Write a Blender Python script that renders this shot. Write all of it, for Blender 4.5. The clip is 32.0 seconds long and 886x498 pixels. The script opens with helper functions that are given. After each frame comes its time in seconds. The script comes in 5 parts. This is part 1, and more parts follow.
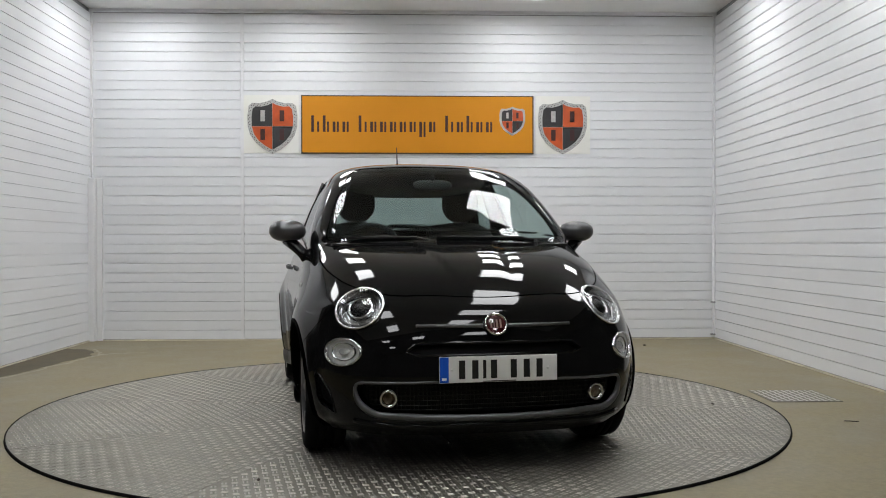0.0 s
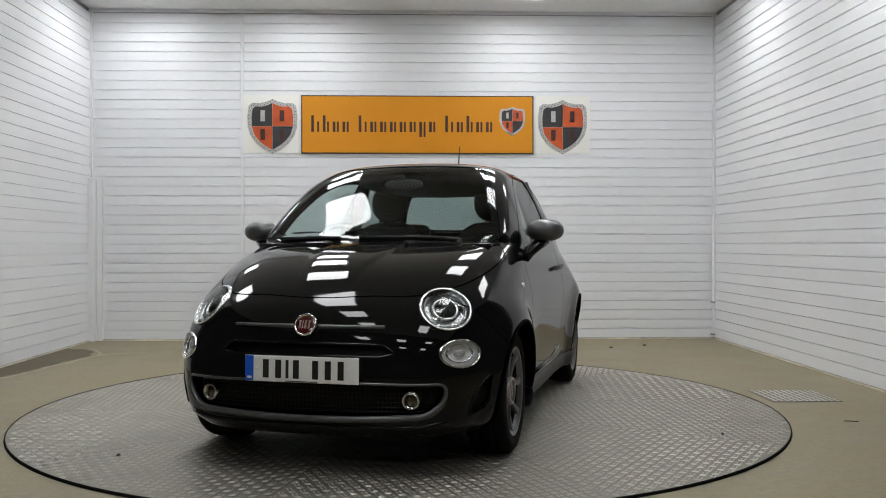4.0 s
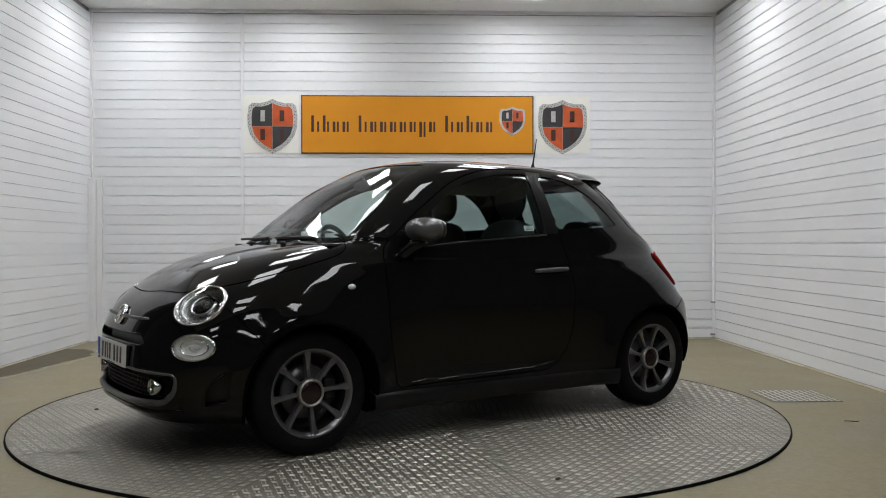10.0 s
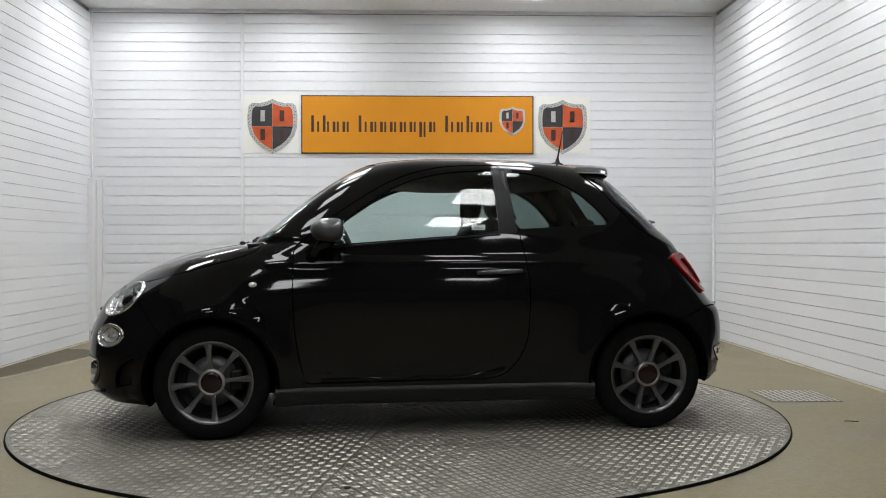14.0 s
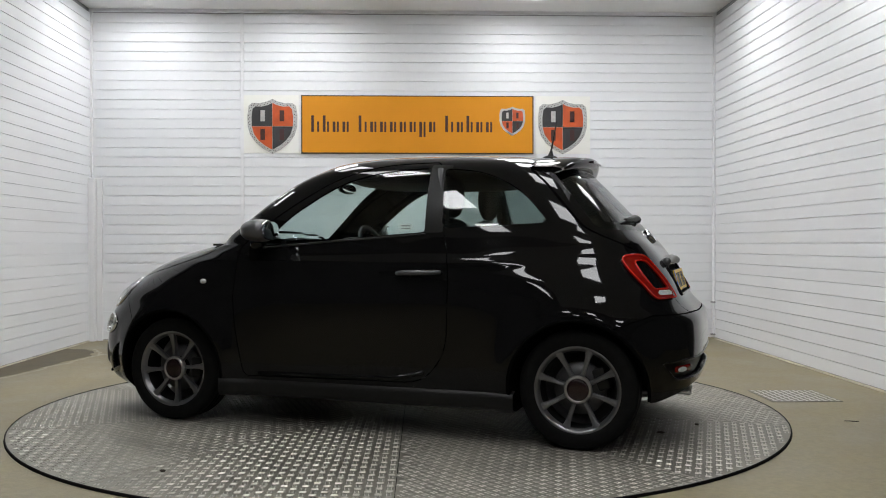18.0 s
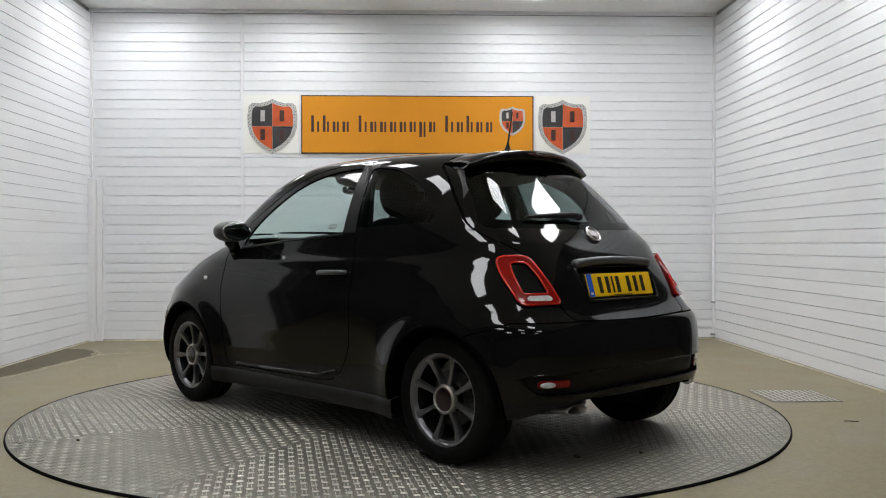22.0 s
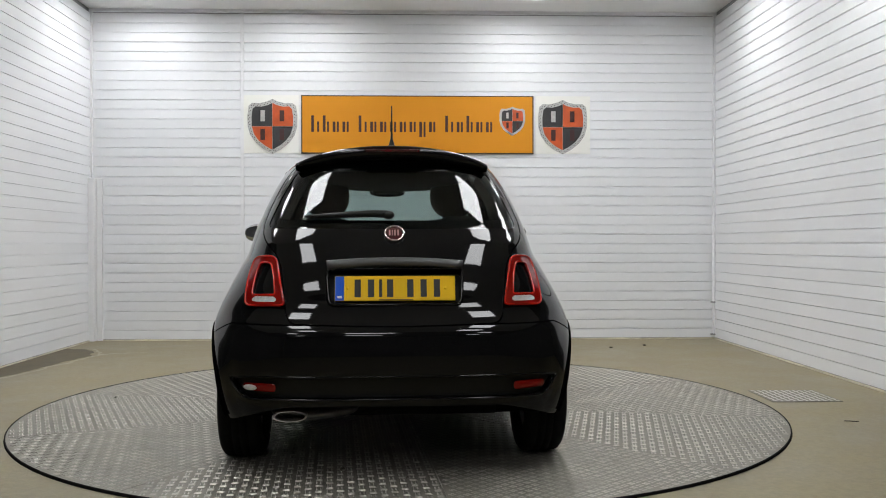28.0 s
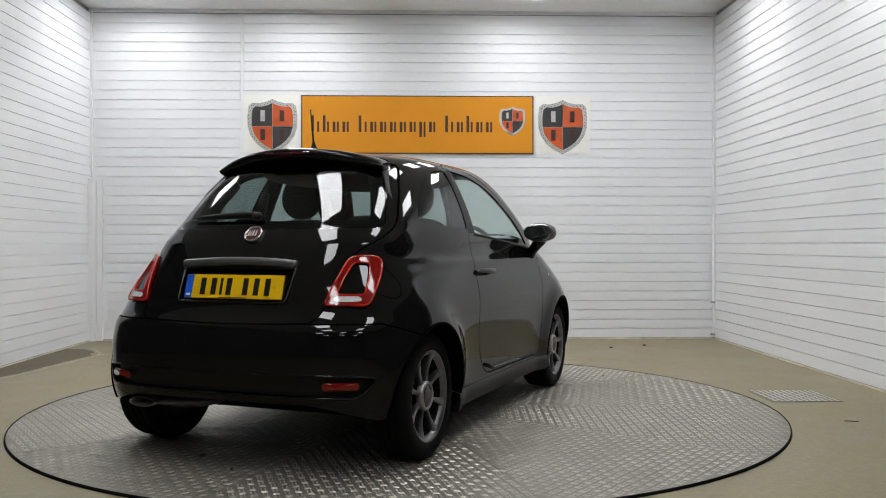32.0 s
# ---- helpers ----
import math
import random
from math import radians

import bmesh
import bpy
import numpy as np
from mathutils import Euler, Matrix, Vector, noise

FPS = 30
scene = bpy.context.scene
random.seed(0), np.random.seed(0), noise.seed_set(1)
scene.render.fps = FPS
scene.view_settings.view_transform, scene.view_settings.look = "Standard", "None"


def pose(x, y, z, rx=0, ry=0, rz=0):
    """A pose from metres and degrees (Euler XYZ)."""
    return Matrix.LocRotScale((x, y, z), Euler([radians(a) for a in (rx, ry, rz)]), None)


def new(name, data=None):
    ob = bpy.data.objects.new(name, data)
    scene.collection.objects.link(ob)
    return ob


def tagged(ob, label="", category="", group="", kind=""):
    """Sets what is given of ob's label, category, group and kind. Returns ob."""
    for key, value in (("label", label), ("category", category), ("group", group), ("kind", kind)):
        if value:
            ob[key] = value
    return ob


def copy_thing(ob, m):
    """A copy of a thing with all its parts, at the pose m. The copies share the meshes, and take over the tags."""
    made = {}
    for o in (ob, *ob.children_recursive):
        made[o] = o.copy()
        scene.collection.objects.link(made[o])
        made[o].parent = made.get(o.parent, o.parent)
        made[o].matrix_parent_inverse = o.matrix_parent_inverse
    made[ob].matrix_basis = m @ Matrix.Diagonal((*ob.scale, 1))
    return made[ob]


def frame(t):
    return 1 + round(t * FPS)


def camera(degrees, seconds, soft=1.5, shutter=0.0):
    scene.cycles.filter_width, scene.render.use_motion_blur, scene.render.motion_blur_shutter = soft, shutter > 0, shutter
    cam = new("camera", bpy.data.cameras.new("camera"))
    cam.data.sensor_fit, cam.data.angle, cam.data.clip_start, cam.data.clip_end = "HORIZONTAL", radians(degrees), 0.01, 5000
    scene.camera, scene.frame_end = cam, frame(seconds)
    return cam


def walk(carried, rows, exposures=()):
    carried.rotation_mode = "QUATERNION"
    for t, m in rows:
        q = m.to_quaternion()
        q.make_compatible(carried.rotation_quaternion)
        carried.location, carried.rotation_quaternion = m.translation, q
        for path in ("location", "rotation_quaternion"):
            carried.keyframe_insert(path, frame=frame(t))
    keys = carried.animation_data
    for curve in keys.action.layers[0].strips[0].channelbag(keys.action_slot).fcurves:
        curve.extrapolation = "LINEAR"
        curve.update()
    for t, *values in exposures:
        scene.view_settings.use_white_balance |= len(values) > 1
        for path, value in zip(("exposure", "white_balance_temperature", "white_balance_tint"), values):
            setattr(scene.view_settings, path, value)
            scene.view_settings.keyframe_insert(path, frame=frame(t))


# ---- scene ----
cam = camera(52.87, 32.0, soft=1.0)
EYE = pose(0.072, -5.517, 0.992, 90 - 0.309, 0, -1.687) @ pose(0, 0, 0, 0, 0, -0.044)
walk(cam, [(0.0, EYE), (32.0, EYE)], exposures=[(0.0, 0.03), (9.4, 0.03), (10.5, -0.02), (11.0, 0.22), (32.0, 0.21)])

# ---- world and lamps ----
world = bpy.data.worlds.new("world")
scene.world = world
world.use_nodes = True
world.node_tree.nodes["Background"].inputs[0].default_value = (0.75, 0.85, 1.0, 1)
world.node_tree.nodes["Background"].inputs[1].default_value = 0.02

# room in metres: back wall, side walls, ceiling; the open hall lies behind the camera
YB, XL, XR, ZC = 3.88, -3.33, 3.25, 3.445
Y_END = -4.4
Y_WALL = 0.15
HALL_X, HALL_Y, HALL_Z = 5.6, -12.0, 4.4
# side panels at y 0.6 and 0.3 are assumed, added to light the walls
LAMPS = [(-2.66, 3.10), (2.62, 2.45), (-2.7, 0.6), (2.62, 0.3)] + [(x, y) for x in (-1.1, 1.1) for y in (3.03, 1.7, 0.35, -1.0, -2.3, -3.6)]
HALL_LAMPS = [(x, y) for x in (-2.6, 0.0, 2.6) for y in (-6.4, -8.8)]
LAMP_W, LAMP_L = 0.50, 0.60
LAMP_POWER = 14.2


# ---- materials ----
def mat(name, color, rough=0.5, metal=0.0, coat=0.0, vary=0.0, scale=8.0, bump=0.0, bump_scale=60.0, spec=0.5, rough_vary=0.0):
    m = bpy.data.materials.new(name)
    m.use_nodes = True
    nt = m.node_tree
    b = nt.nodes["Principled BSDF"]
    b.inputs["Base Color"].default_value = (*color, 1)
    b.inputs["Roughness"].default_value = rough
    b.inputs["Metallic"].default_value = metal
    b.inputs["Coat Weight"].default_value = coat
    b.inputs["Coat Roughness"].default_value = 0.02
    b.inputs["Specular IOR Level"].default_value = spec
    tc = nt.nodes.new("ShaderNodeTexCoord")
    if vary > 0 or rough_vary > 0:
        n1 = nt.nodes.new("ShaderNodeTexNoise")
        n1.inputs["Scale"].default_value = scale
        n1.inputs["Detail"].default_value = 8
        n1.inputs["Roughness"].default_value = 0.62
        nt.links.new(tc.outputs["Object"], n1.inputs["Vector"])
    if vary > 0:
        ramp = nt.nodes.new("ShaderNodeMapRange")
        ramp.inputs[1].default_value, ramp.inputs[2].default_value = 0.3, 0.7
        ramp.inputs[3].default_value, ramp.inputs[4].default_value = 1 - vary, 1 + vary
        nt.links.new(n1.outputs["Fac"], ramp.inputs[0])
        mul = nt.nodes.new("ShaderNodeVectorMath")
        mul.operation = "SCALE"
        mul.inputs[0].default_value = color
        nt.links.new(ramp.outputs[0], mul.inputs["Scale"])
        nt.links.new(mul.outputs[0], b.inputs["Base Color"])
    if rough_vary > 0:
        rr = nt.nodes.new("ShaderNodeMapRange")
        rr.inputs[1].default_value, rr.inputs[2].default_value = 0.3, 0.7
        rr.inputs[3].default_value, rr.inputs[4].default_value = max(0.02, rough - rough_vary), rough + rough_vary
        nt.links.new(n1.outputs["Fac"], rr.inputs[0])
        nt.links.new(rr.outputs[0], b.inputs["Roughness"])
    if bump > 0:
        n2 = nt.nodes.new("ShaderNodeTexNoise")
        n2.inputs["Scale"].default_value = bump_scale
        n2.inputs["Detail"].default_value = 5
        nt.links.new(tc.outputs["Object"], n2.inputs["Vector"])
        bp = nt.nodes.new("ShaderNodeBump")
        bp.inputs["Strength"].default_value = bump
        bp.inputs["Distance"].default_value = 0.01
        nt.links.new(n2.outputs["Fac"], bp.inputs["Height"])
        nt.links.new(bp.outputs[0], b.inputs["Normal"])
    return m


def glass(name, tint, gloss=0.075):
    """A thin pane: tinted see-through, with a clear mirror gloss that grows at a slant."""
    m = bpy.data.materials.new(name)
    m.use_nodes = True
    nt = m.node_tree
    nt.nodes.clear()
    out = nt.nodes.new("ShaderNodeOutputMaterial")
    tr = nt.nodes.new("ShaderNodeBsdfTransparent")
    tr.inputs[0].default_value = (*tint, 1)
    gl = nt.nodes.new("ShaderNodeBsdfGlossy")
    gl.inputs["Roughness"].default_value = 0.0
    lw = nt.nodes.new("ShaderNodeLayerWeight")
    lw.inputs[0].default_value = 0.5
    pw = nt.nodes.new("ShaderNodeMath")
    pw.operation = "POWER"
    pw.inputs[1].default_value = 5.0
    nt.links.new(lw.outputs["Facing"], pw.inputs[0])
    fr = nt.nodes.new("ShaderNodeMapRange")
    fr.inputs[3].default_value, fr.inputs[4].default_value = gloss, 0.9
    nt.links.new(pw.outputs[0], fr.inputs[0])
    mix = nt.nodes.new("ShaderNodeMixShader")
    nt.links.new(fr.outputs[0], mix.inputs[0])
    nt.links.new(tr.outputs[0], mix.inputs[1])
    nt.links.new(gl.outputs[0], mix.inputs[2])
    nt.links.new(mix.outputs[0], out.inputs[0])
    return m


def glow(name, color, strength):
    m = bpy.data.materials.new(name)
    m.use_nodes = True
    nt = m.node_tree
    b = nt.nodes["Principled BSDF"]
    b.inputs["Base Color"].default_value = (*color, 1)
    b.inputs["Emission Color"].default_value = (*color, 1)
    b.inputs["Emission Strength"].default_value = strength
    return m


def board_material():
    """Glossy white plastic cladding: each board a touch different, faint grime."""
    m = mat("white_plastic", (0.78, 0.788, 0.81), rough=0.42, vary=0.015, scale=1.7, bump=0.012, bump_scale=9, spec=0.4)
    nt = m.node_tree
    b = nt.nodes["Principled BSDF"]
    info = nt.nodes.new("ShaderNodeObjectInfo")
    mr = nt.nodes.new("ShaderNodeMapRange")
    mr.inputs[3].default_value, mr.inputs[4].default_value = 0.965, 1.0
    nt.links.new(info.outputs["Random"], mr.inputs[0])
    old = b.inputs["Base Color"].links[0].from_socket
    mul = nt.nodes.new("ShaderNodeVectorMath")
    mul.operation = "SCALE"
    nt.links.new(old, mul.inputs[0])
    nt.links.new(mr.outputs[0], mul.inputs["Scale"])
    nt.links.new(mul.outputs[0], b.inputs["Base Color"])
    return m


def floor_material():
    """Painted brown-beige concrete: broad stains, fine speckle, a slight sheen."""
    m = mat("painted_concrete", (0.232, 0.197, 0.112), rough=0.45, vary=0.2, scale=1.3, bump=0.12, bump_scale=90, rough_vary=0.12)
    nt = m.node_tree
    b = nt.nodes["Principled BSDF"]
    tc = nt.nodes.new("ShaderNodeTexCoord")
    n = nt.nodes.new("ShaderNodeTexNoise")
    n.inputs["Scale"].default_value = 38
    n.inputs["Detail"].default_value = 6
    nt.links.new(tc.outputs["Object"], n.inputs["Vector"])
    mr = nt.nodes.new("ShaderNodeMapRange")
    mr.inputs[1].default_value, mr.inputs[2].default_value = 0.3, 0.7
    mr.inputs[3].default_value, mr.inputs[4].default_value = 0.88, 1.08
    nt.links.new(n.outputs["Fac"], mr.inputs[0])
    old = b.inputs["Base Color"].links[0].from_socket
    mul = nt.nodes.new("ShaderNodeVectorMath")
    mul.operation = "SCALE"
    nt.links.new(old, mul.inputs[0])
    nt.links.new(mr.outputs[0], mul.inputs["Scale"])
    nt.links.new(mul.outputs[0], b.inputs["Base Color"])
    return m


M_BOARD = board_material()
M_TRIM = mat("white_trim", (0.76, 0.765, 0.78), rough=0.35, vary=0.03, scale=3)
M_BACKING = mat("grey_backing", (0.30, 0.30, 0.31), rough=0.7, vary=0.1)
M_FLOOR = floor_material()
M_CEIL = mat("ceiling_paint", (0.82, 0.82, 0.82), rough=0.8, vary=0.04, scale=2, bump=0.05)
M_HALL = mat("hall_grey_wall", (0.14, 0.141, 0.145), rough=0.8, vary=0.3, scale=1.0)
M_ORANGE = mat("orange_sign_print", (0.64, 0.255, 0.012), rough=0.6, vary=0.03, scale=2, spec=0.25)
M_SIGNWHITE = mat("white_sign_board", (0.80, 0.80, 0.76), rough=0.4, vary=0.02, scale=3)
M_INK = mat("dark_brown_ink", (0.05, 0.014, 0.012), rough=0.5, vary=0.1)
M_FRAME = mat("dark_sign_frame", (0.05, 0.03, 0.015), rough=0.5, vary=0.1)
M_SHIELD_BLACK = mat("shield_black", (0.03, 0.03, 0.032), rough=0.35, vary=0.2)
M_SHIELD_RED = mat("shield_orange_red", (0.50, 0.085, 0.02), rough=0.35, vary=0.25, scale=6)
M_SHIELD_RIM = mat("shield_silver_rim", (0.45, 0.45, 0.44), rough=0.4, vary=0.2, scale=20)
M_SHIELD_DARK = mat("shield_rim_checks", (0.06, 0.055, 0.05), rough=0.5, vary=0.1)
M_PLATE = mat("checker_plate_aluminium", (0.205, 0.192, 0.160), rough=0.5, metal=0.5, vary=0.18, scale=3.0, bump=0.08, bump_scale=40, rough_vary=0.1)
M_TREAD = mat("worn_tread_bars", (0.36, 0.345, 0.305), rough=0.42, metal=0.75, vary=0.25, scale=5.0, rough_vary=0.1)
M_COVER = mat("pale_tread_bars", (0.60, 0.59, 0.56), rough=0.42, metal=0.3, vary=0.12, scale=9)
M_SEALANT = mat("dirty_sealant", (0.50, 0.46, 0.36), rough=0.6, vary=0.25, scale=7)
M_LIME = mat("lime_rim", (0.42, 0.39, 0.31), rough=0.7, vary=0.2, scale=12)
M_BLACKGAP = mat("black_rubber_edge", (0.006, 0.006, 0.006), rough=0.9, spec=0.1, vary=0.2)
M_STAIN = mat("damp_patch", (0.085, 0.068, 0.032), rough=0.55, vary=0.25, scale=5, bump=0.05)
M_LAMP = glow("lamp_diffuser", (0.97, 0.985, 1.0), LAMP_POWER)
M_PAINT = mat("black_car_paint", (0.005, 0.005, 0.0053), rough=0.045, vary=0.15, scale=300, spec=0.27)
M_SEAM = mat("panel_gap", (0.001, 0.001, 0.001), rough=0.9, spec=0.04)
M_PILLAR = mat("satin_pillar_black", (0.009, 0.009, 0.009), rough=0.32, spec=0.14, vary=0.1, scale=60)
M_PLASTIC = mat("black_plastic", (0.009, 0.009, 0.009), rough=0.42, spec=0.25, vary=0.2, scale=60, bump=0.06, bump_scale=400)
M_SATIN = mat("satin_graphite", (0.105, 0.105, 0.109), rough=0.33, metal=0.5, vary=0.06, scale=120)
# diffuse white stands in for light mirrored in the small lamp's reflector
M_LAMPSHEEN = mat("white_lamp_sheen", (0.74, 0.74, 0.73), rough=0.15, vary=0.22, scale=70, bump=0.5, bump_scale=90)
M_AMBER = mat("brown_lamp_glass", (0.11, 0.08, 0.05), rough=0.2, vary=0.3, scale=80)
M_CHROME = mat("chrome", (0.75, 0.75, 0.76), rough=0.06, metal=1.0, vary=0.03, scale=30)
M_TYRE = mat("tyre_rubber", (0.006, 0.006, 0.006), rough=0.8, spec=0.1, vary=0.3, scale=20, bump=0.1, bump_scale=200)
M_RIM = mat("dark_grey_alloy", (0.165, 0.165, 0.172), rough=0.28, metal=0.8, vary=0.08, scale=40)
M_DISC = mat("brake_steel", (0.42, 0.40, 0.38), rough=0.4, metal=0.9, vary=0.15, scale=30)
# a brighter copy of the lens red, painting highlights on its edges
M_REDGLINT = mat("red_lens_edge_glint", (0.46, 0.010, 0.005), rough=0.08, spec=0.7, vary=0.15, scale=60)
M_RED = mat("red_lens", (0.19, 0.0035, 0.002), rough=0.08, spec=0.45, vary=0.1, scale=40)
M_REDDARK = mat("dark_red_enamel", (0.07, 0.006, 0.009), rough=0.15, coat=1.0, vary=0.1)
M_HUB = mat("dark_hub_enamel", (0.014, 0.005, 0.006), rough=0.2, vary=0.1)
M_LENSGREY = mat("grey_clear_lens", (0.55, 0.55, 0.55), rough=0.12, coat=1.0, vary=0.25, scale=60)
M_REFLECT = mat("lamp_reflector", (0.62, 0.62, 0.63), rough=0.2, metal=0.9, vary=0.05, scale=50, bump=0.35, bump_scale=55)
M_WHITE = mat("white_number_plate", (0.80, 0.80, 0.78), rough=0.4, vary=0.02, spec=0.3)
M_YELLOW = mat("yellow_number_plate", (0.80, 0.49, 0.008), rough=0.4, vary=0.03, spec=0.2)
M_BLUE = mat("blue_plate_band", (0.015, 0.10, 0.60), rough=0.4, vary=0.03, spec=0.2)
M_BLACKINK = mat("black_plate_ink", (0.008, 0.008, 0.008), rough=0.4)
M_GLASS = glass("windscreen_glass", (0.76, 0.86, 0.84), 0.055)
M_DARKGLASS = glass("tinted_rear_glass", (0.38, 0.46, 0.45), 0.055)
M_CLEAR = glass("lamp_cover_glass", (0.92, 0.93, 0.93), 0.05)
M_SEAT = mat("black_seat_fabric", (0.014, 0.014, 0.015), rough=0.85, vary=0.2, scale=90, bump=0.15, bump_scale=300)
M_TRIMDARK = mat("interior_plastic", (0.016, 0.016, 0.017), rough=0.6, vary=0.15, scale=50)
M_MIRROR = mat("mirror_glass", (0.85, 0.87, 0.88), rough=0.01, metal=1.0)
M_LEAF = mat("dry_debris", (0.05, 0.04, 0.03), rough=0.8, vary=0.3)


# ---- mesh helpers ----
def mesh_from(name, verts, faces, smooth=True, normals=None):
    me = bpy.data.meshes.new(name)
    me.from_pydata([tuple(map(float, v)) for v in verts], [], [tuple(map(int, f)) for f in faces])
    me.update()
    if smooth:
        me.polygons.foreach_set("use_smooth", [True] * len(me.polygons))
    if normals is not None:
        me.normals_split_custom_set_from_vertices([tuple(map(float, n)) for n in normals])
    return me


def link(name, me, material, parent=None, label=""):
    ob = new(name, me)
    if material is not None and not me.materials:
        me.materials.append(material)
    if parent is not None:
        ob.parent = parent
    if label:
        tagged(ob, label)
    return ob


def part(name, bm, material, parent, label="", smooth=False, m=None):
    me = bpy.data.meshes.new(name)
    if m is not None:
        bm.transform(m)
    bm.to_mesh(me)
    bm.free()
    if smooth:
        me.polygons.foreach_set("use_smooth", [True] * len(me.polygons))
    return link(name, me, material, parent, label)


def box(x0, x1, y0, y1, z0, z1, bevel=0.0, segs=2):
    bm = bmesh.new()
    bmesh.ops.create_cube(bm, size=1)
    for v in bm.verts:
        v.co = Vector((x0 + (v.co.x + 0.5) * (x1 - x0), y0 + (v.co.y + 0.5) * (y1 - y0), z0 + (v.co.z + 0.5) * (z1 - z0)))
    if bevel > 0:
        bmesh.ops.bevel(bm, geom=bm.edges[:], offset=bevel, segments=segs, affect="EDGES", profile=0.5)
    return bm


def lathe(profile, n=48, axis="y"):
    """Profile rows (radius, along the axis), turned about the axis."""
    V, F = [], []
    k = len(profile)
    for i in range(n):
        a = 2 * math.pi * i / n
        for r, h in profile:
            if axis == "y":
                V.append((r * math.cos(a), h, r * math.sin(a)))
            elif axis == "x":
                V.append((h, r * math.cos(a), r * math.sin(a)))
            else:
                V.append((r * math.cos(a), r * math.sin(a), h))
    for i in range(n):
        for j in range(k - 1):
            a, b = i * k + j, ((i + 1) % n) * k + j
            F.append((a, a + 1, b + 1, b))
    return V, F


def tube(points, radius, n=8, closed=False, flat=1.0):
    """A round bar along a line of points."""
    P = [Vector(p) for p in points]
    V, F = [], []
    m = len(P)
    last = None
    for i, p in enumerate(P):
        a = P[(i - 1) % m] if (closed or i > 0) else p
        b = P[(i + 1) % m] if (closed or i < m - 1) else p
        t = (b - a).normalized()
        ref = Vector((0, 0, 1)) if abs(t.z) < 0.95 else Vector((0, 1, 0))
        if last is not None:
            ref = last
        s = t.cross(ref).normalized()
        u = s.cross(t).normalized()
        last = u
        r = radius[i] if isinstance(radius, (list, tuple)) else radius
        for k in range(n):
            c = 2 * math.pi * k / n
            V.append(p + s * (r * math.cos(c) * flat) + u * (r * math.sin(c)))
    for i in range(m if closed else m - 1):
        for k in range(n):
            a, b = i * n + k, i * n + (k + 1) % n
            c, d = ((i + 1) % m) * n + (k + 1) % n, ((i + 1) % m) * n + k
            F.append((a, b, c, d))
    if not closed:
        F.append(tuple(range(n))[::-1])
        F.append(tuple((m - 1) * n + k for k in range(n)))
    return V, F


def rounded_poly(pts, radius, segs=6):
    """A closed outline with rounded corners."""
    out = []
    n = len(pts)
    for i in range(n):
        p0, p1, p2 = (Vector((*pts[j % n][:2], 0)) for j in (i - 1, i, i + 1))
        r = pts[i][2] if len(pts[i]) > 2 else radius
        d0, d1 = (p0 - p1), (p2 - p1)
        r = min(r, d0.length * 0.48, d1.length * 0.48)
        a, b = p1 + d0.normalized() * r, p1 + d1.normalized() * r
        for k in range(segs + 1):
            t = k / segs
            q = a * (1 - t) ** 2 + p1 * 2 * t * (1 - t) + b * t * t
            out.append((q.x, q.y))
    return out


def slab(outline, depth, bevel=0.0):
    """An outline in x and z, thickened along y from 0 to -depth."""
    bm = bmesh.new()
    vs = [bm.verts.new((x, 0, z)) for x, z in outline]
    f = bm.faces.new(vs)
    r = bmesh.ops.extrude_face_region(bm, geom=[f])
    bmesh.ops.translate(bm, vec=(0, -depth, 0), verts=[e for e in r["geom"] if isinstance(e, bmesh.types.BMVert)])
    bmesh.ops.recalc_face_normals(bm, faces=bm.faces[:])
    if bevel > 0:
        bmesh.ops.bevel(bm, geom=[e for e in bm.edges if abs(e.verts[0].co.y - e.verts[1].co.y) < 1e-6 and e.verts[0].co.y < -depth * 0.5], offset=bevel, segments=2, affect="EDGES")
    return bm


# ---- the room ----
def shell_box(name, x0, x1, y0, y1, z0, z1, material, label, category):
    ob = part(name, box(x0, x1, y0, y1, z0, z1), material, None)
    return tagged(ob, label, category, kind="structure")


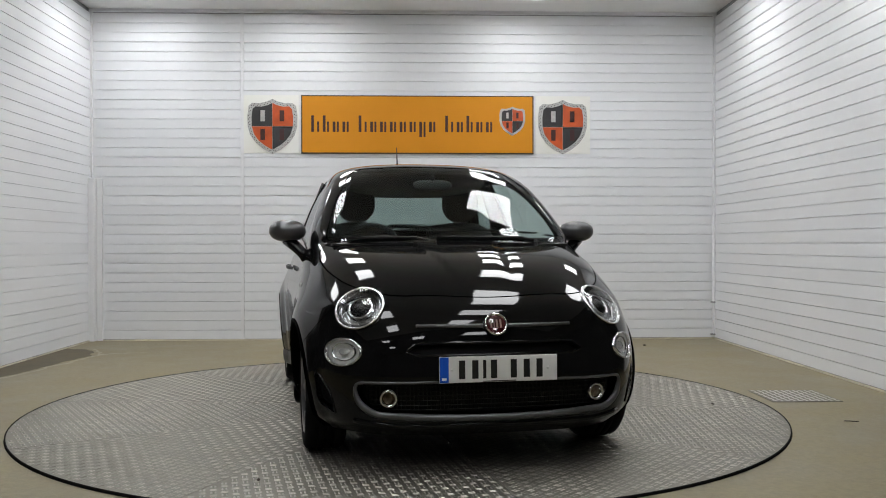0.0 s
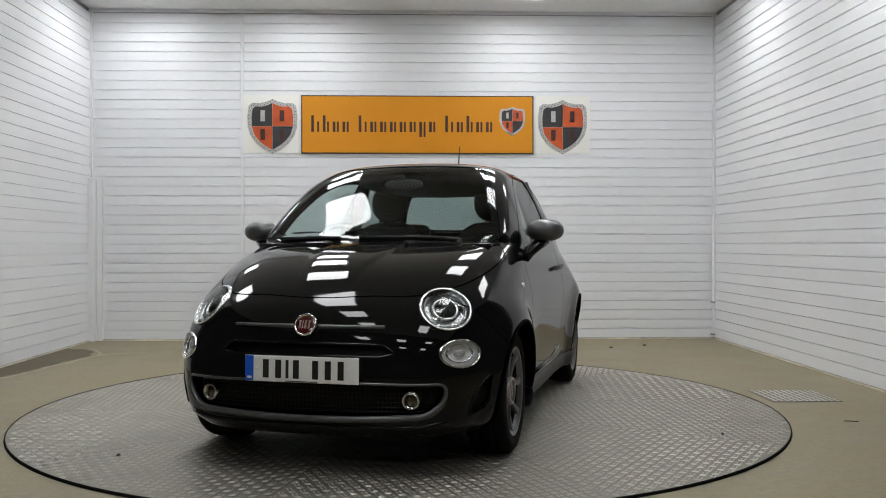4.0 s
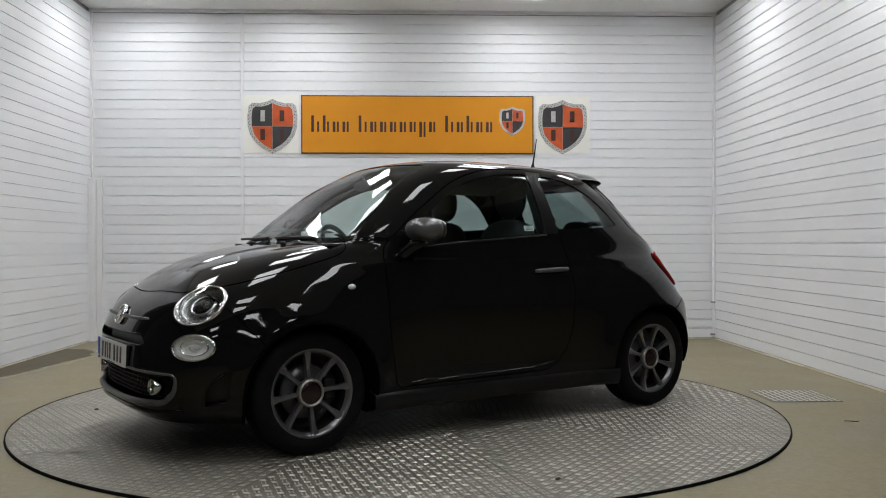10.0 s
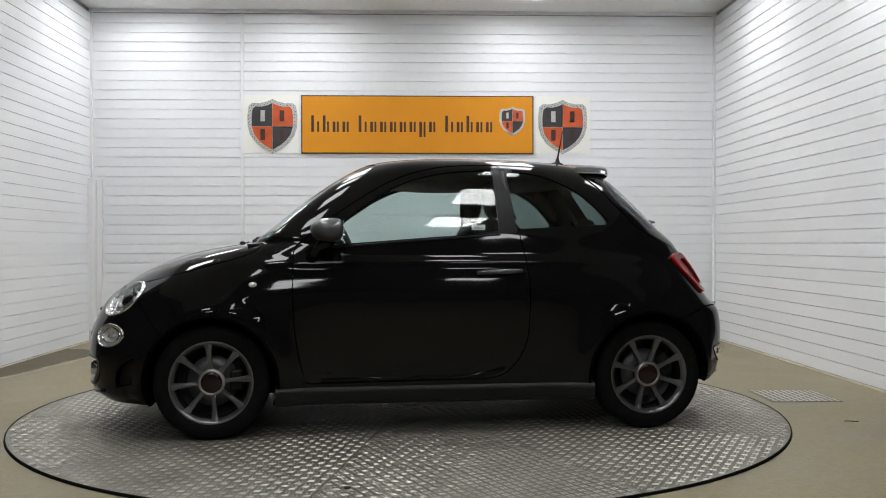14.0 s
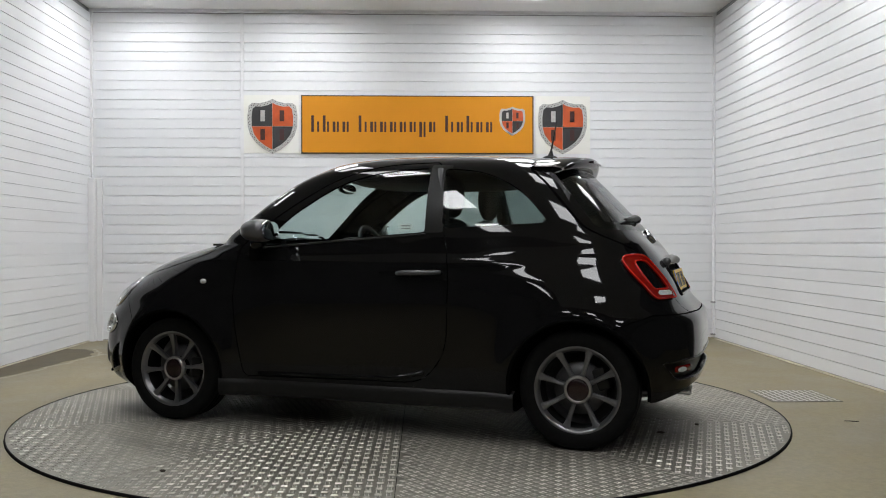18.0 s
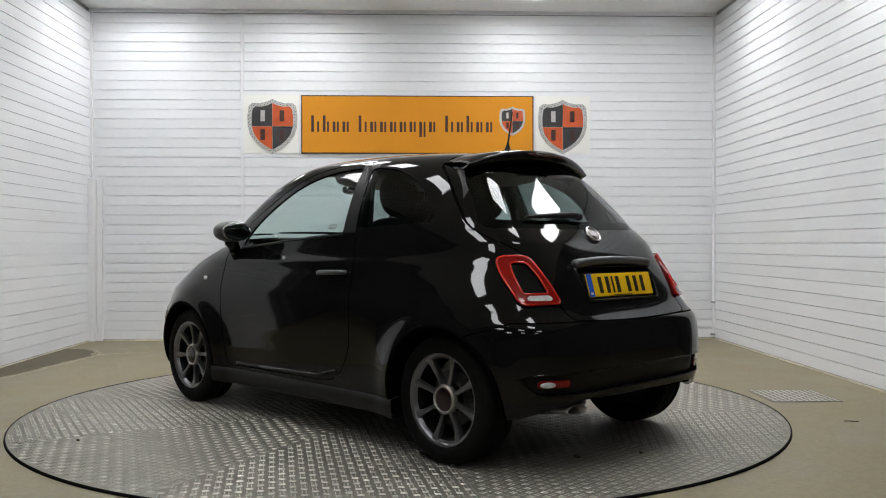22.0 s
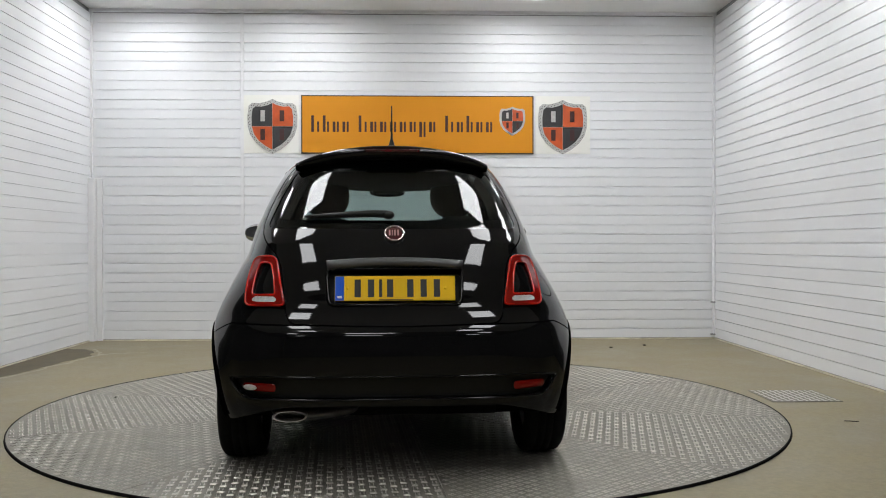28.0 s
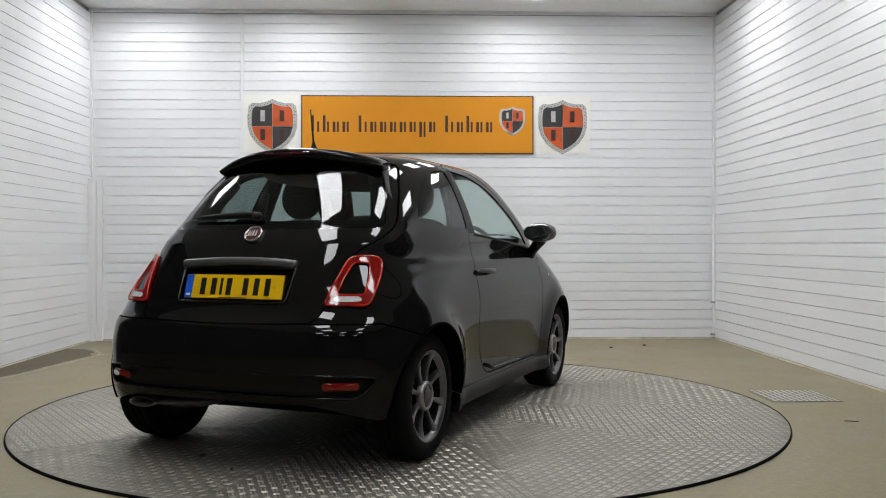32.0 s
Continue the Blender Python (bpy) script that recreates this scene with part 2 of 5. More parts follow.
def build_room():
    floor = shell_box("floor", -HALL_X - 0.2, HALL_X + 0.2, HALL_Y - 0.2, YB + 0.3, -0.25, -0.012, M_FLOOR, "brown-beige painted concrete floor with stains and scuffs", "floor")
    # the ceiling of the bay, and an added, unseen dark hall round the camera
    shell_box("ceiling", XL - 0.2, XR + 0.2, Y_END, YB + 0.2, ZC, ZC + 0.15, M_CEIL, "white painted ceiling with flat light panels", "ceiling")
    shell_box("ceiling_hall", -HALL_X, HALL_X, HALL_Y, Y_WALL - 0.002, HALL_Z, HALL_Z + 0.15, M_HALL, "unseen dark ceiling added to close the hall behind the bay", "ceiling")
    shell_box("wall_added_lintel", XL - 0.2, XR + 0.2, Y_WALL - 0.1, Y_WALL - 0.004, ZC + 0.152, HALL_Z, M_HALL, "unseen dark lintel added to close the hall above the bay", "wall")
    # these hall walls are unseen, added to keep the car's reflections dark
    shell_box("wall_hall_west", -HALL_X - 0.2, -HALL_X, HALL_Y, Y_WALL - 0.002, -0.012, HALL_Z, M_HALL, "unseen dark grey wall added to close the hall", "wall")
    shell_box("wall_hall_east", HALL_X, HALL_X + 0.2, HALL_Y, Y_WALL - 0.002, -0.012, HALL_Z, M_HALL, "unseen dark grey wall added to close the hall", "wall")
    shell_box("wall_hall_south", -HALL_X - 0.2, HALL_X + 0.2, HALL_Y - 0.2, HALL_Y, -0.012, HALL_Z, M_HALL, "unseen dark end wall added to close the hall", "wall")
    shell_box("wall_added_return_west", -HALL_X, XL - 0.202, Y_WALL - 0.1, Y_WALL, -0.012, HALL_Z, M_HALL, "unseen dark return wall added beside the bay", "wall")
    shell_box("wall_added_return_east", XR + 0.202, HALL_X, Y_WALL - 0.1, Y_WALL, -0.012, HALL_Z, M_HALL, "unseen dark return wall added beside the bay", "wall")
    return floor


def board_mesh(length, name, top):
    """One cladding board along x: a flat face up to the height top, then the sunk tongue that makes the dark joint."""
    prof = [(0.0, 0.0), (-0.0135, 0.0), (-0.014, 0.0006), (-0.014, top), (-0.0134, top + 0.0006), (-0.0025, top + 0.0010), (-0.0020, 0.1), (0.0, 0.1)]
    V, F = [], []
    for x in (0.0, length):
        for y, z in prof:
            V.append((x, y, z))
    k = len(prof)
    for i in range(k - 1):
        F.append((i, i + 1, k + i + 1, k + i))
    F.append(tuple(range(k))[::-1])
    F.append(tuple(range(k, 2 * k)))
    me = mesh_from(name, V, F, smooth=False)
    me.flip_normals()
    me.materials.append(M_BOARD)
    return me


def build_walls():
    z0 = 0.004
    rows = 34
    wb = shell_box("wall_back", XL - 0.2, XR + 0.2, YB, YB + 0.2, -0.012, ZC, M_BACKING, "back wall clad in white horizontal plastic boards", "wall")
    wl = shell_box("wall_left", XL - 0.2, XL, Y_WALL, YB - 0.002, -0.012, ZC, M_BACKING, "side wall clad in white horizontal plastic boards", "wall")
    wr = shell_box("wall_right", XR, XR + 0.2, Y_WALL, YB - 0.002, -0.012, ZC, M_BACKING, "side wall clad in white horizontal plastic boards", "wall")
    a = board_mesh(-1.765 - XL, "board_short", 0.0885)
    b = board_mesh(XR + 1.735, "board_long", 0.0885)
    c = board_mesh(YB - Y_WALL - 0.02, "board_side", 0.0925)
    for i in range(rows):
        z = z0 + 0.1 * i - 0.0
        for me, m, wall in ((a, pose(XL + 0.002, YB - 0.001, z), wb), (b, pose(-1.737, YB - 0.001, z), wb),
                            (c, pose(XL + 0.001, Y_WALL + 0.01, z, 0, 0, 90), wl), (c, pose(XR - 0.001, YB - 0.012, z, 0, 0, -90), wr)):
            ob = new("board", me)
            ob.parent = wall
            ob.matrix_basis = m
    # beads of dirty sealant along the floor
    n = 60
    for wall, p, q in ((wb, Vector((XL + 0.02, YB - 0.018, -0.010)), Vector((XR - 0.02, YB - 0.018, -0.010))), (wl, Vector((XL + 0.018, Y_WALL + 0.02, -0.010)), Vector((XL + 0.018, YB - 0.02, -0.010))), (wr, Vector((XR - 0.018, Y_WALL + 0.02, -0.010)), Vector((XR - 0.018, YB - 0.02, -0.010)))):
        V, F = tube([p + (q - p) * i / n for i in range(n + 1)], [0.011 + 0.006 * noise.noise((i * 0.7, p.x, p.y)) for i in range(n + 1)], 8)
        link("sealant_bead", mesh_from("sealant_bead", V, F), M_SEALANT, wall, "rough beige bead of sealant")
    # joint strip, corner strips, boxed cover at the corner, top strip
    link("joint_strip", box_mesh(-1.768, -1.732, YB - 0.020, YB, 0.0, ZC - 0.001, 0.003), M_TRIM, wb)
    link("corner_strip", box_mesh(XL, XL + 0.035, YB - 0.035, YB, 1.69, ZC - 0.001, 0.006), M_TRIM, wb)
    link("corner_strip", box_mesh(XR - 0.035, XR, YB - 0.035, YB, 0.0, ZC - 0.001, 0.006), M_TRIM, wb)
    cover = link("pipe_cover", box_mesh(XL + 0.001, XL + 0.075, YB - 0.10, YB - 0.001, -0.011, 1.68, 0.008), M_TRIM, None)
    tagged(cover, "white boxed pipe cover in the corner of the clad walls", "pipe cover")
    link("cover_flange", box_mesh(XL + 0.0755, XL + 0.135, YB - 0.032, YB - 0.012, -0.011, 1.68, 0.004), M_TRIM, cover)
    for nm, bb in (("top_strip", (XL + 0.036, XR - 0.036, YB - 0.03, YB - 0.001, ZC - 0.035, ZC - 0.001)),):
        link(nm, box_mesh(*bb, 0.004), M_TRIM, wb)


def box_mesh(x0, x1, y0, y1, z0, z1, bevel=0.0):
    bm = box(x0, x1, y0, y1, z0, z1, bevel)
    me = bpy.data.meshes.new("box")
    bm.to_mesh(me)
    bm.free()
    return me


def build_lamps():
    first = light_panel("flat white square ceiling light panel, lit", "ceiling lights", LAMP_W / 2, LAMP_L / 2)
    first.matrix_basis = pose(*LAMPS[0], ZC - 0.001)
    for x, y in LAMPS[1:]:
        copy_thing(first, pose(x, y, ZC - 0.001))
    small = light_panel("narrow white ceiling lamp in the dark hall, lit", "hall lamps", 0.36, 0.28)
    small.matrix_basis = pose(*HALL_LAMPS[0], HALL_Z - 0.001)
    for x, y in HALL_LAMPS[1:]:
        copy_thing(small, pose(x, y, HALL_Z - 0.001))


def light_panel(label, group, w, l):
    first = tagged(new("ceiling_light"), label, "ceiling light", group)
    for bb in ((-w - 0.02, w + 0.02, -l - 0.02, -l, -0.025, 0), (-w - 0.02, w + 0.02, l, l + 0.02, -0.025, 0), (-w - 0.02, -w, -l, l, -0.025, 0), (w, w + 0.02, -l, l, -0.025, 0)):
        link("frame", box_mesh(*bb), M_TRIM, first)
    link("diffuser", box_mesh(-w, w, -l, l, -0.018, -0.002), M_LAMP, first)
    return first



# ---- the car's surface ----
def pchip(xs, ys):
    """A smooth curve without overshoot through the given rows."""
    xs, ys = np.array(xs, float), np.array(ys, float)
    h, d = np.diff(xs), np.diff(ys) / np.diff(xs)
    m = np.zeros(len(xs))
    for i in range(1, len(xs) - 1):
        if d[i - 1] * d[i] > 0:
            w1, w2 = 2 * h[i] + h[i - 1], h[i] + 2 * h[i - 1]
            m[i] = (w1 + w2) / (w1 / d[i - 1] + w2 / d[i])
    m[0], m[-1] = d[0], d[-1]

    def f(x):
        x = np.clip(np.asarray(x, float), xs[0], xs[-1])
        i = np.clip(np.searchsorted(xs, x) - 1, 0, len(h) - 1)
        t = (x - xs[i]) / h[i]
        return (ys[i] * (1 + 2 * t) * (1 - t) ** 2 + m[i] * h[i] * t * (1 - t) ** 2
                + ys[i + 1] * t * t * (3 - 2 * t) + m[i + 1] * h[i] * t * t * (t - 1))
    return f


def softly(f, s):
    """The same curve with its kinks eased over a height of s, below the roof."""
    z = np.linspace(0.17, 1.5, 2661)
    y = f(z)
    k = int(3 * s / 0.0005)
    w = np.exp(-0.5 * (np.arange(-k, k + 1) * 0.0005 / s) ** 2)
    pad = np.concatenate([2 * y[0] - y[k:0:-1], y, 2 * y[-1] - y[-2:-k - 2:-1]])
    b = np.clip((1.40 - z) / 0.06, 0, 1)
    out = np.convolve(pad, w / w.sum(), "valid") * b + y * (1 - b)
    return lambda q: np.interp(q, z, out)


# heights, and at each the nose, tail, half width and the fullness of the corners
f_nose = pchip([0.17, 0.22, 0.30, 0.40, 0.50, 0.56, 0.62, 0.68, 0.72, 0.76, 0.80, 0.86, 0.91, 0.95, 0.98, 1.00, 1.005, 1.06, 1.14, 1.24, 1.33, 1.40, 1.44, 1.465, 1.485, 1.50],
               [1.78, 1.835, 1.854, 1.859, 1.853, 1.842, 1.822, 1.790, 1.755, 1.705, 1.650, 1.545, 1.42, 1.272, 1.105, 0.985, 0.979, 0.915, 0.818, 0.695, 0.570, 0.455, 0.375, 0.28, 0.11, -0.18])
f_tail = pchip([0.17, 0.22, 0.28, 0.36, 0.50, 0.60, 0.638, 0.665, 0.72, 0.80, 0.90, 1.00, 1.09, 1.20, 1.30, 1.37, 1.42, 1.455, 1.48, 1.50],
               [1.59, 1.645, 1.68, 1.697, 1.704, 1.697, 1.684, 1.650, 1.605, 1.568, 1.508, 1.432, 1.354, 1.254, 1.160, 1.092, 1.032, 0.93, 0.72, 0.20])
f_half = pchip([0.17, 0.22, 0.30, 0.40, 0.55, 0.70, 0.80, 0.87, 0.905, 0.935, 0.96, 1.00, 1.06, 1.15, 1.25, 1.34, 1.40, 1.435, 1.46, 1.48, 1.50],
               [0.72, 0.768, 0.792, 0.804, 0.808, 0.804, 0.784, 0.765, 0.755, 0.745, 0.739, 0.729, 0.713, 0.683, 0.641, 0.595, 0.556, 0.507, 0.43, 0.32, 0.03])
f_cf = pchip([0.17, 0.50, 0.70, 0.80, 0.90, 1.00, 1.20, 1.42, 1.46, 1.485, 1.50], [0.97, 0.97, 0.92, 0.80, 0.66, 0.50, 0.30, 0.05, -0.03, -0.12, -0.19])
f_cr = pchip([0.17, 0.70, 0.85, 1.00, 1.10, 1.30, 1.42, 1.46, 1.485, 1.50], [1.00, 1.00, 0.78, 0.46, 0.30, 0.25, 0.25, 0.24, 0.22, 0.19])
f_pf = pchip([0.17, 0.42, 0.55, 0.75, 0.90, 0.97, 1.00, 1.05, 1.30, 1.44, 1.50], [3.3, 3.3, 3.1, 2.8, 2.5, 2.6, 3.0, 3.6, 3.6, 2.6, 2.0])
f_qf = pchip([0.17, 0.42, 0.55, 0.72, 0.90, 0.95, 0.985, 1.01, 1.06, 1.30, 1.44, 1.50], [3.4, 3.4, 3.2, 2.7, 3.0, 3.2, 4.0, 6.0, 8.5, 7.5, 3.2, 2.0])
f_pr = pchip([0.17, 0.50, 0.70, 0.90, 1.08, 1.30, 1.44, 1.50], [3.6, 3.5, 2.7, 2.1, 2.2, 2.2, 2.1, 2.0])
f_qr = pchip([0.17, 0.50, 0.70, 0.90, 1.08, 1.30, 1.44, 1.50], [4.1, 4.1, 4.3, 5.2, 7.0, 6.4, 3.4, 2.0])
f_half = softly(f_half, 0.010)
f_cr, f_pr, f_qr = (softly(f, 0.03) for f in (f_cr, f_pr, f_qr))
f_cf, f_pf, f_qf, f_tail = softly(f_cf, 0.02), softly(f_pf, 0.02), softly(f_qf, 0.012), softly(f_tail, 0.012)
f_nose = softly(f_nose, 0.004)
WX, WZ, ARCH = 1.15, 0.291, 0.340


def crown(y, z):
    """The slight bow of the front and rear glass across the car."""
    u = np.clip(np.abs(y) / f_half(z), 0, 1)
    w = np.clip((z - 1.0) / 0.07, 0, 1) * np.clip((1.46 - z) / 0.06, 0, 1)
    return 0.055 * w * (u ** 2 - u ** 8)


def front_x(y, z):
    k = np.clip(1 - (np.abs(y) / f_half(z)) ** f_qf(z), 0, 1)
    return f_cf(z) + (f_nose(z) - f_cf(z)) * k ** (1 / f_pf(z)) - crown(y, z)


def rear_x(y, z):
    k = np.clip(1 - (np.abs(y) / f_half(z)) ** f_qr(z), 0, 1)
    return -(f_cr(z) + (f_tail(z) - f_cr(z)) * k ** (1 / f_pr(z))) + crown(y, z)


def side_y(x, z):
    x, z = np.broadcast_arrays(np.asarray(x, float), np.asarray(z, float))
    f = np.clip((x - f_cf(z)) / (f_nose(z) - f_cf(z)), 0, 1) ** f_pf(z)
    r = np.clip((-x - f_cr(z)) / (f_tail(z) - f_cr(z)), 0, 1) ** f_pr(z)
    return f_half(z) * np.where(x > 0, (1 - f) ** (1 / f_qf(z)), (1 - r) ** (1 / f_qr(z))) + swell(x, z)


def swell(x, z):
    """Flared lips round the wheels and the shallow hollow of the door between them."""
    out = np.zeros(np.broadcast(x, z).shape)
    for wx in (WX, -WX):
        d = np.hypot(x - wx, z - WZ)
        out += 0.029 * np.exp(-(np.maximum(d - ARCH, 0) / 0.080) ** 2)
    mid = np.exp(-(x / 0.74) ** 6)
    out -= 0.024 * mid * np.exp(-((z - 0.42) / 0.23) ** 2)
    out += 0.004 * np.exp(-((z - 0.90) / 0.022) ** 2) * np.exp(-(x / 1.2) ** 6)
    out -= 0.014 * np.exp(-((x + 1.12) / 0.45) ** 2) * np.exp(-((z - 0.96) / 0.09) ** 2)
    return out


def resample(px, py, n):
    s = np.concatenate([[0], np.cumsum(np.hypot(np.diff(px), np.diff(py)))])
    t = np.linspace(0, s[-1], n)
    return np.interp(t, s, px), np.interp(t, s, py)


def car_surface():
    """One half of the car's skin as a fine grid: points, normals, faces."""
    zs = np.concatenate([np.linspace(0.17, 0.70, 34)[:-1], np.linspace(0.70, 1.0, 42)[:-1], np.linspace(1.0, 1.42, 30)[:-1],
                         1.42 + 0.08 * (1 - (1 - np.linspace(0, 1, 22)) ** 2)])
    n1, n2, n3 = 64, 46, 60
    a = np.linspace(0, math.pi / 2, 9000)
    rings = []
    for z in zs:
        xn, cf, w, p, q = f_nose(z), f_cf(z), f_half(z), f_pf(z), f_qf(z)
        fx, fy = cf + (xn - cf) * np.cos(a) ** (2 / p), w * np.sin(a) ** (2 / q)
        xt, cr, p, q = f_tail(z), f_cr(z), f_pr(z), f_qr(z)
        rx, ry = -(cr + (xt - cr) * np.sin(a) ** (2 / p)), w * np.cos(a) ** (2 / q)
        fx, rx = fx - crown(fy, z) * np.clip((fx - cf) / 0.1, 0, 1), rx + crown(ry, z) * np.clip((-rx - cr) / 0.1, 0, 1)
        fx, fy = resample(fx, fy, n1)
        rx, ry = resample(rx, ry, n3)
        sx = np.linspace(fx[-1], rx[0], n2)
        x = np.concatenate([fx[:-1], sx, rx[1:]])
        y = np.concatenate([fy[:-1], np.full(n2, w), ry[1:]])
        y[0] = y[-1] = 0
        y = y + swell(x, z) * np.clip(y / w, 0, 1) ** 6 * (np.abs(x) < 1.55)
        rings.append(np.stack([x, y, np.full(len(x), z)], -1))
    G = np.array(rings)
    # raised middle of the bonnet, edged by two soft creases that spread towards the windscreen
    x, y, z = G[..., 0], np.abs(G[..., 1]), G[..., 2]
    half = 0.13 + 0.12 * np.clip((1.67 - x) / 0.75, 0, 1.2)
    t = np.clip((half - y) / 0.035, 0, 1)
    fade = np.clip((1.66 - x) / 0.25, 0, 1) * np.clip((1.03 - z) / 0.02, 0, 1) * np.clip((x - 0.9) / 0.05, 0, 1) * (z > 0.7)
    G[..., 2] += 0.007 * t * t * (3 - 2 * t) * fade
    du = np.gradient(G, axis=1)
    dv = np.gradient(G, axis=0)
    N = np.cross(du, dv)
    N /= np.maximum(np.linalg.norm(N, axis=-1, keepdims=True), 1e-9)
    flip = np.sign((N[..., 1] * G[..., 1] + N[..., 0] * G[..., 0] + N[..., 2] * (G[..., 2] - 0.6)))
    N *= np.where(flip == 0, 1, flip)[..., None]
    N[:, 0, 1] = N[:, -1, 1] = 0
    N[-1] = (0, 0, 1)
    N /= np.maximum(np.linalg.norm(N, axis=-1, keepdims=True), 1e-9)
    R, C = G.shape[:2]
    i, j = np.meshgrid(np.arange(R - 1), np.arange(C - 1), indexing="ij")
    v = (i * C + j).ravel()
    F = np.stack([v, v + 1, v + C + 1, v + C], -1)
    return [G.reshape(-1, 3), N.reshape(-1, 3), [tuple(f) for f in F]]


def cut(S, val):
    """Splits a skin along val = 0: the piece where val < 0, and the rest."""
    V, N, F = S
    val = np.where(np.abs(val) < 1e-7, 1e-7, val)
    VV, NN = list(V), list(N)
    inside, outside, cache = [], [], {}
    neg = val < 0

    def mid(a, b):
        k = (a, b) if a < b else (b, a)
        if k not in cache:
            t = val[a] / (val[a] - val[b])
            VV.append(VV[a] + (VV[b] - VV[a]) * t)
            n = NN[a] + (NN[b] - NN[a]) * t
            NN.append(n / max(np.linalg.norm(n), 1e-9))
            cache[k] = len(VV) - 1
        return cache[k]

    for f in F:
        s = [neg[i] for i in f]
        if all(s):
            inside.append(f)
        elif not any(s):
            outside.append(f)
        else:
            A, B = [], []
            for k in range(len(f)):
                a, b = f[k], f[(k + 1) % len(f)]
                (A if neg[a] else B).append(a)
                if neg[a] != neg[b]:
                    m = mid(a, b)
                    A.append(m)
                    B.append(m)
            if len(A) > 2:
                inside.append(tuple(A))
            if len(B) > 2:
                outside.append(tuple(B))
    return pack(VV, NN, inside), pack(VV, NN, outside)


def pack(V, N, F):
    V, N = np.array(V), np.array(N)
    if not F:
        return [np.zeros((0, 3)), np.zeros((0, 3)), []]
    used = np.unique(np.concatenate([np.array(f) for f in F]))
    back = np.full(len(V), -1)
    back[used] = np.arange(len(used))
    return [V[used], N[used], [tuple(back[list(f)]) for f in F]]


def sd_poly(px, py, poly):
    """Signed distance to a closed outline: negative inside."""
    P = np.array(poly, float)
    Q = np.roll(P, -1, axis=0)
    best = np.full(len(px), 1e9)
    ins = np.zeros(len(px), bool)
    for (ax, ay), (bx, by) in zip(P, Q):
        ex, ey = bx - ax, by - ay
        t = np.clip(((px - ax) * ex + (py - ay) * ey) / max(ex * ex + ey * ey, 1e-12), 0, 1)
        best = np.minimum(best, np.hypot(px - ax - t * ex, py - ay - t * ey))
        c = ((ay > py) != (by > py)) & (px < ex * (py - ay) / (ey if ey else 1e-12) + ax)
        ins ^= c
    return np.where(ins, -best, best)


def moved(S, d):
    return [S[0] + S[1] * d, S[1], S[2]]


def thick(S, d):
    """Gives a piece of skin a turned-in rim of depth d."""
    V, N, F = S
    count = {}
    for f in F:
        for k in range(len(f)):
            a, b = f[k], f[(k + 1) % len(f)]
            count[(a, b)] = 1
    rim = [(a, b) for (a, b) in count if (b, a) not in count and not (abs(V[a][1]) < 1e-6 and abs(V[b][1]) < 1e-6)]
    ids = sorted({i for e in rim for i in e})
    n0 = len(V)
    new_id = {i: n0 + k for k, i in enumerate(ids)}
    low = {i: n0 + len(ids) + k for k, i in enumerate(ids)}
    if not ids:
        return S
    V2 = np.concatenate([V, V[ids], V[ids] - N[ids] * d])
    out = np.zeros((len(ids), 3))
    for a, b in rim:
        t = np.cross(V[b] - V[a], N[a])
        for i in (a, b):
            out[ids.index(i) if len(ids) < 40 else pos_of(ids, i)] += t
    out /= np.maximum(np.linalg.norm(out, axis=1, keepdims=True), 1e-9)
    N2 = np.concatenate([N, out, out])
    F2 = F + [(new_id[b], new_id[a], low[a], low[b]) for a, b in rim]
    return [V2, N2, F2]


def pos_of(ids, i):
    return int(np.searchsorted(ids, i))


def flipped(S):
    V, N, F = S
    k = np.array([1, -1, 1])
    return [V * k, N * k, [tuple(reversed(f)) for f in F]]


def joined(S, R):
    n = len(S[0])
    return [np.concatenate([S[0], R[0]]), np.concatenate([S[1], R[1]]), S[2] + [tuple(i + n for i in f) for f in R[2]]]


def both(S):
    return joined(S, flipped(S))


def skin(name, S, material, parent, label=""):
    V, N, F = S
    me = mesh_from(name, V, F, True, N)
    return link(name, me, material, parent, label)


def at_surface(kind, a, b, lift=0.0):
    """A point of the skin and its outward normal: 'front' or 'rear' from (y, z), 'side' from (x, z)."""
    e = 0.004
    if kind == "side":
        p = [np.array([a + i * e, float(side_y(a + i * e, b + j * e)), b + j * e]) for i, j in ((0, 0), (1, 0), (0, 1))]
        n = np.cross(p[2] - p[0], p[1] - p[0])
    elif kind == "front":
        p = [np.array([float(front_x(a + i * e, b + j * e)), a + i * e, b + j * e]) for i, j in ((0, 0), (1, 0), (0, 1))]
        n = np.cross(p[1] - p[0], p[2] - p[0])
    else:
        p = [np.array([float(rear_x(a + i * e, b + j * e)), a + i * e, b + j * e]) for i, j in ((0, 0), (1, 0), (0, 1))]
        n = np.cross(p[2] - p[0], p[1] - p[0])
    n = n / np.linalg.norm(n)
    return Vector(p[0] + n * lift), Vector(n)


def basis(p, n, up=(0, 0, 1)):
    """A pose at p whose y axis points inward (against n) and whose z axis is as upright as it can be."""
    n = Vector(n).normalized()
    z = (Vector(up) - n * Vector(up).dot(n)).normalized()
    x = (-n).cross(z).normalized()
    m = Matrix((x, -n, z)).transposed().to_4x4()
    m.translation = p
    return m


# outlines, in metres on the car
DOOR_GLASS = rounded_poly([(0.60, 0.985, 0.03), (0.47, 1.13, 0.25), (0.20, 1.315, 0.3), (-0.05, 1.385, 0.2), (-0.325, 1.40, 0.02), (-0.345, 1.055, 0.02)], 0.05)
QUARTER_GLASS = rounded_poly([(-0.44, 1.073, 0.02), (-0.405, 1.395, 0.03), (-0.62, 1.375, 0.2), (-0.83, 1.275, 0.25), (-0.985, 1.10, 0.035)], 0.05)
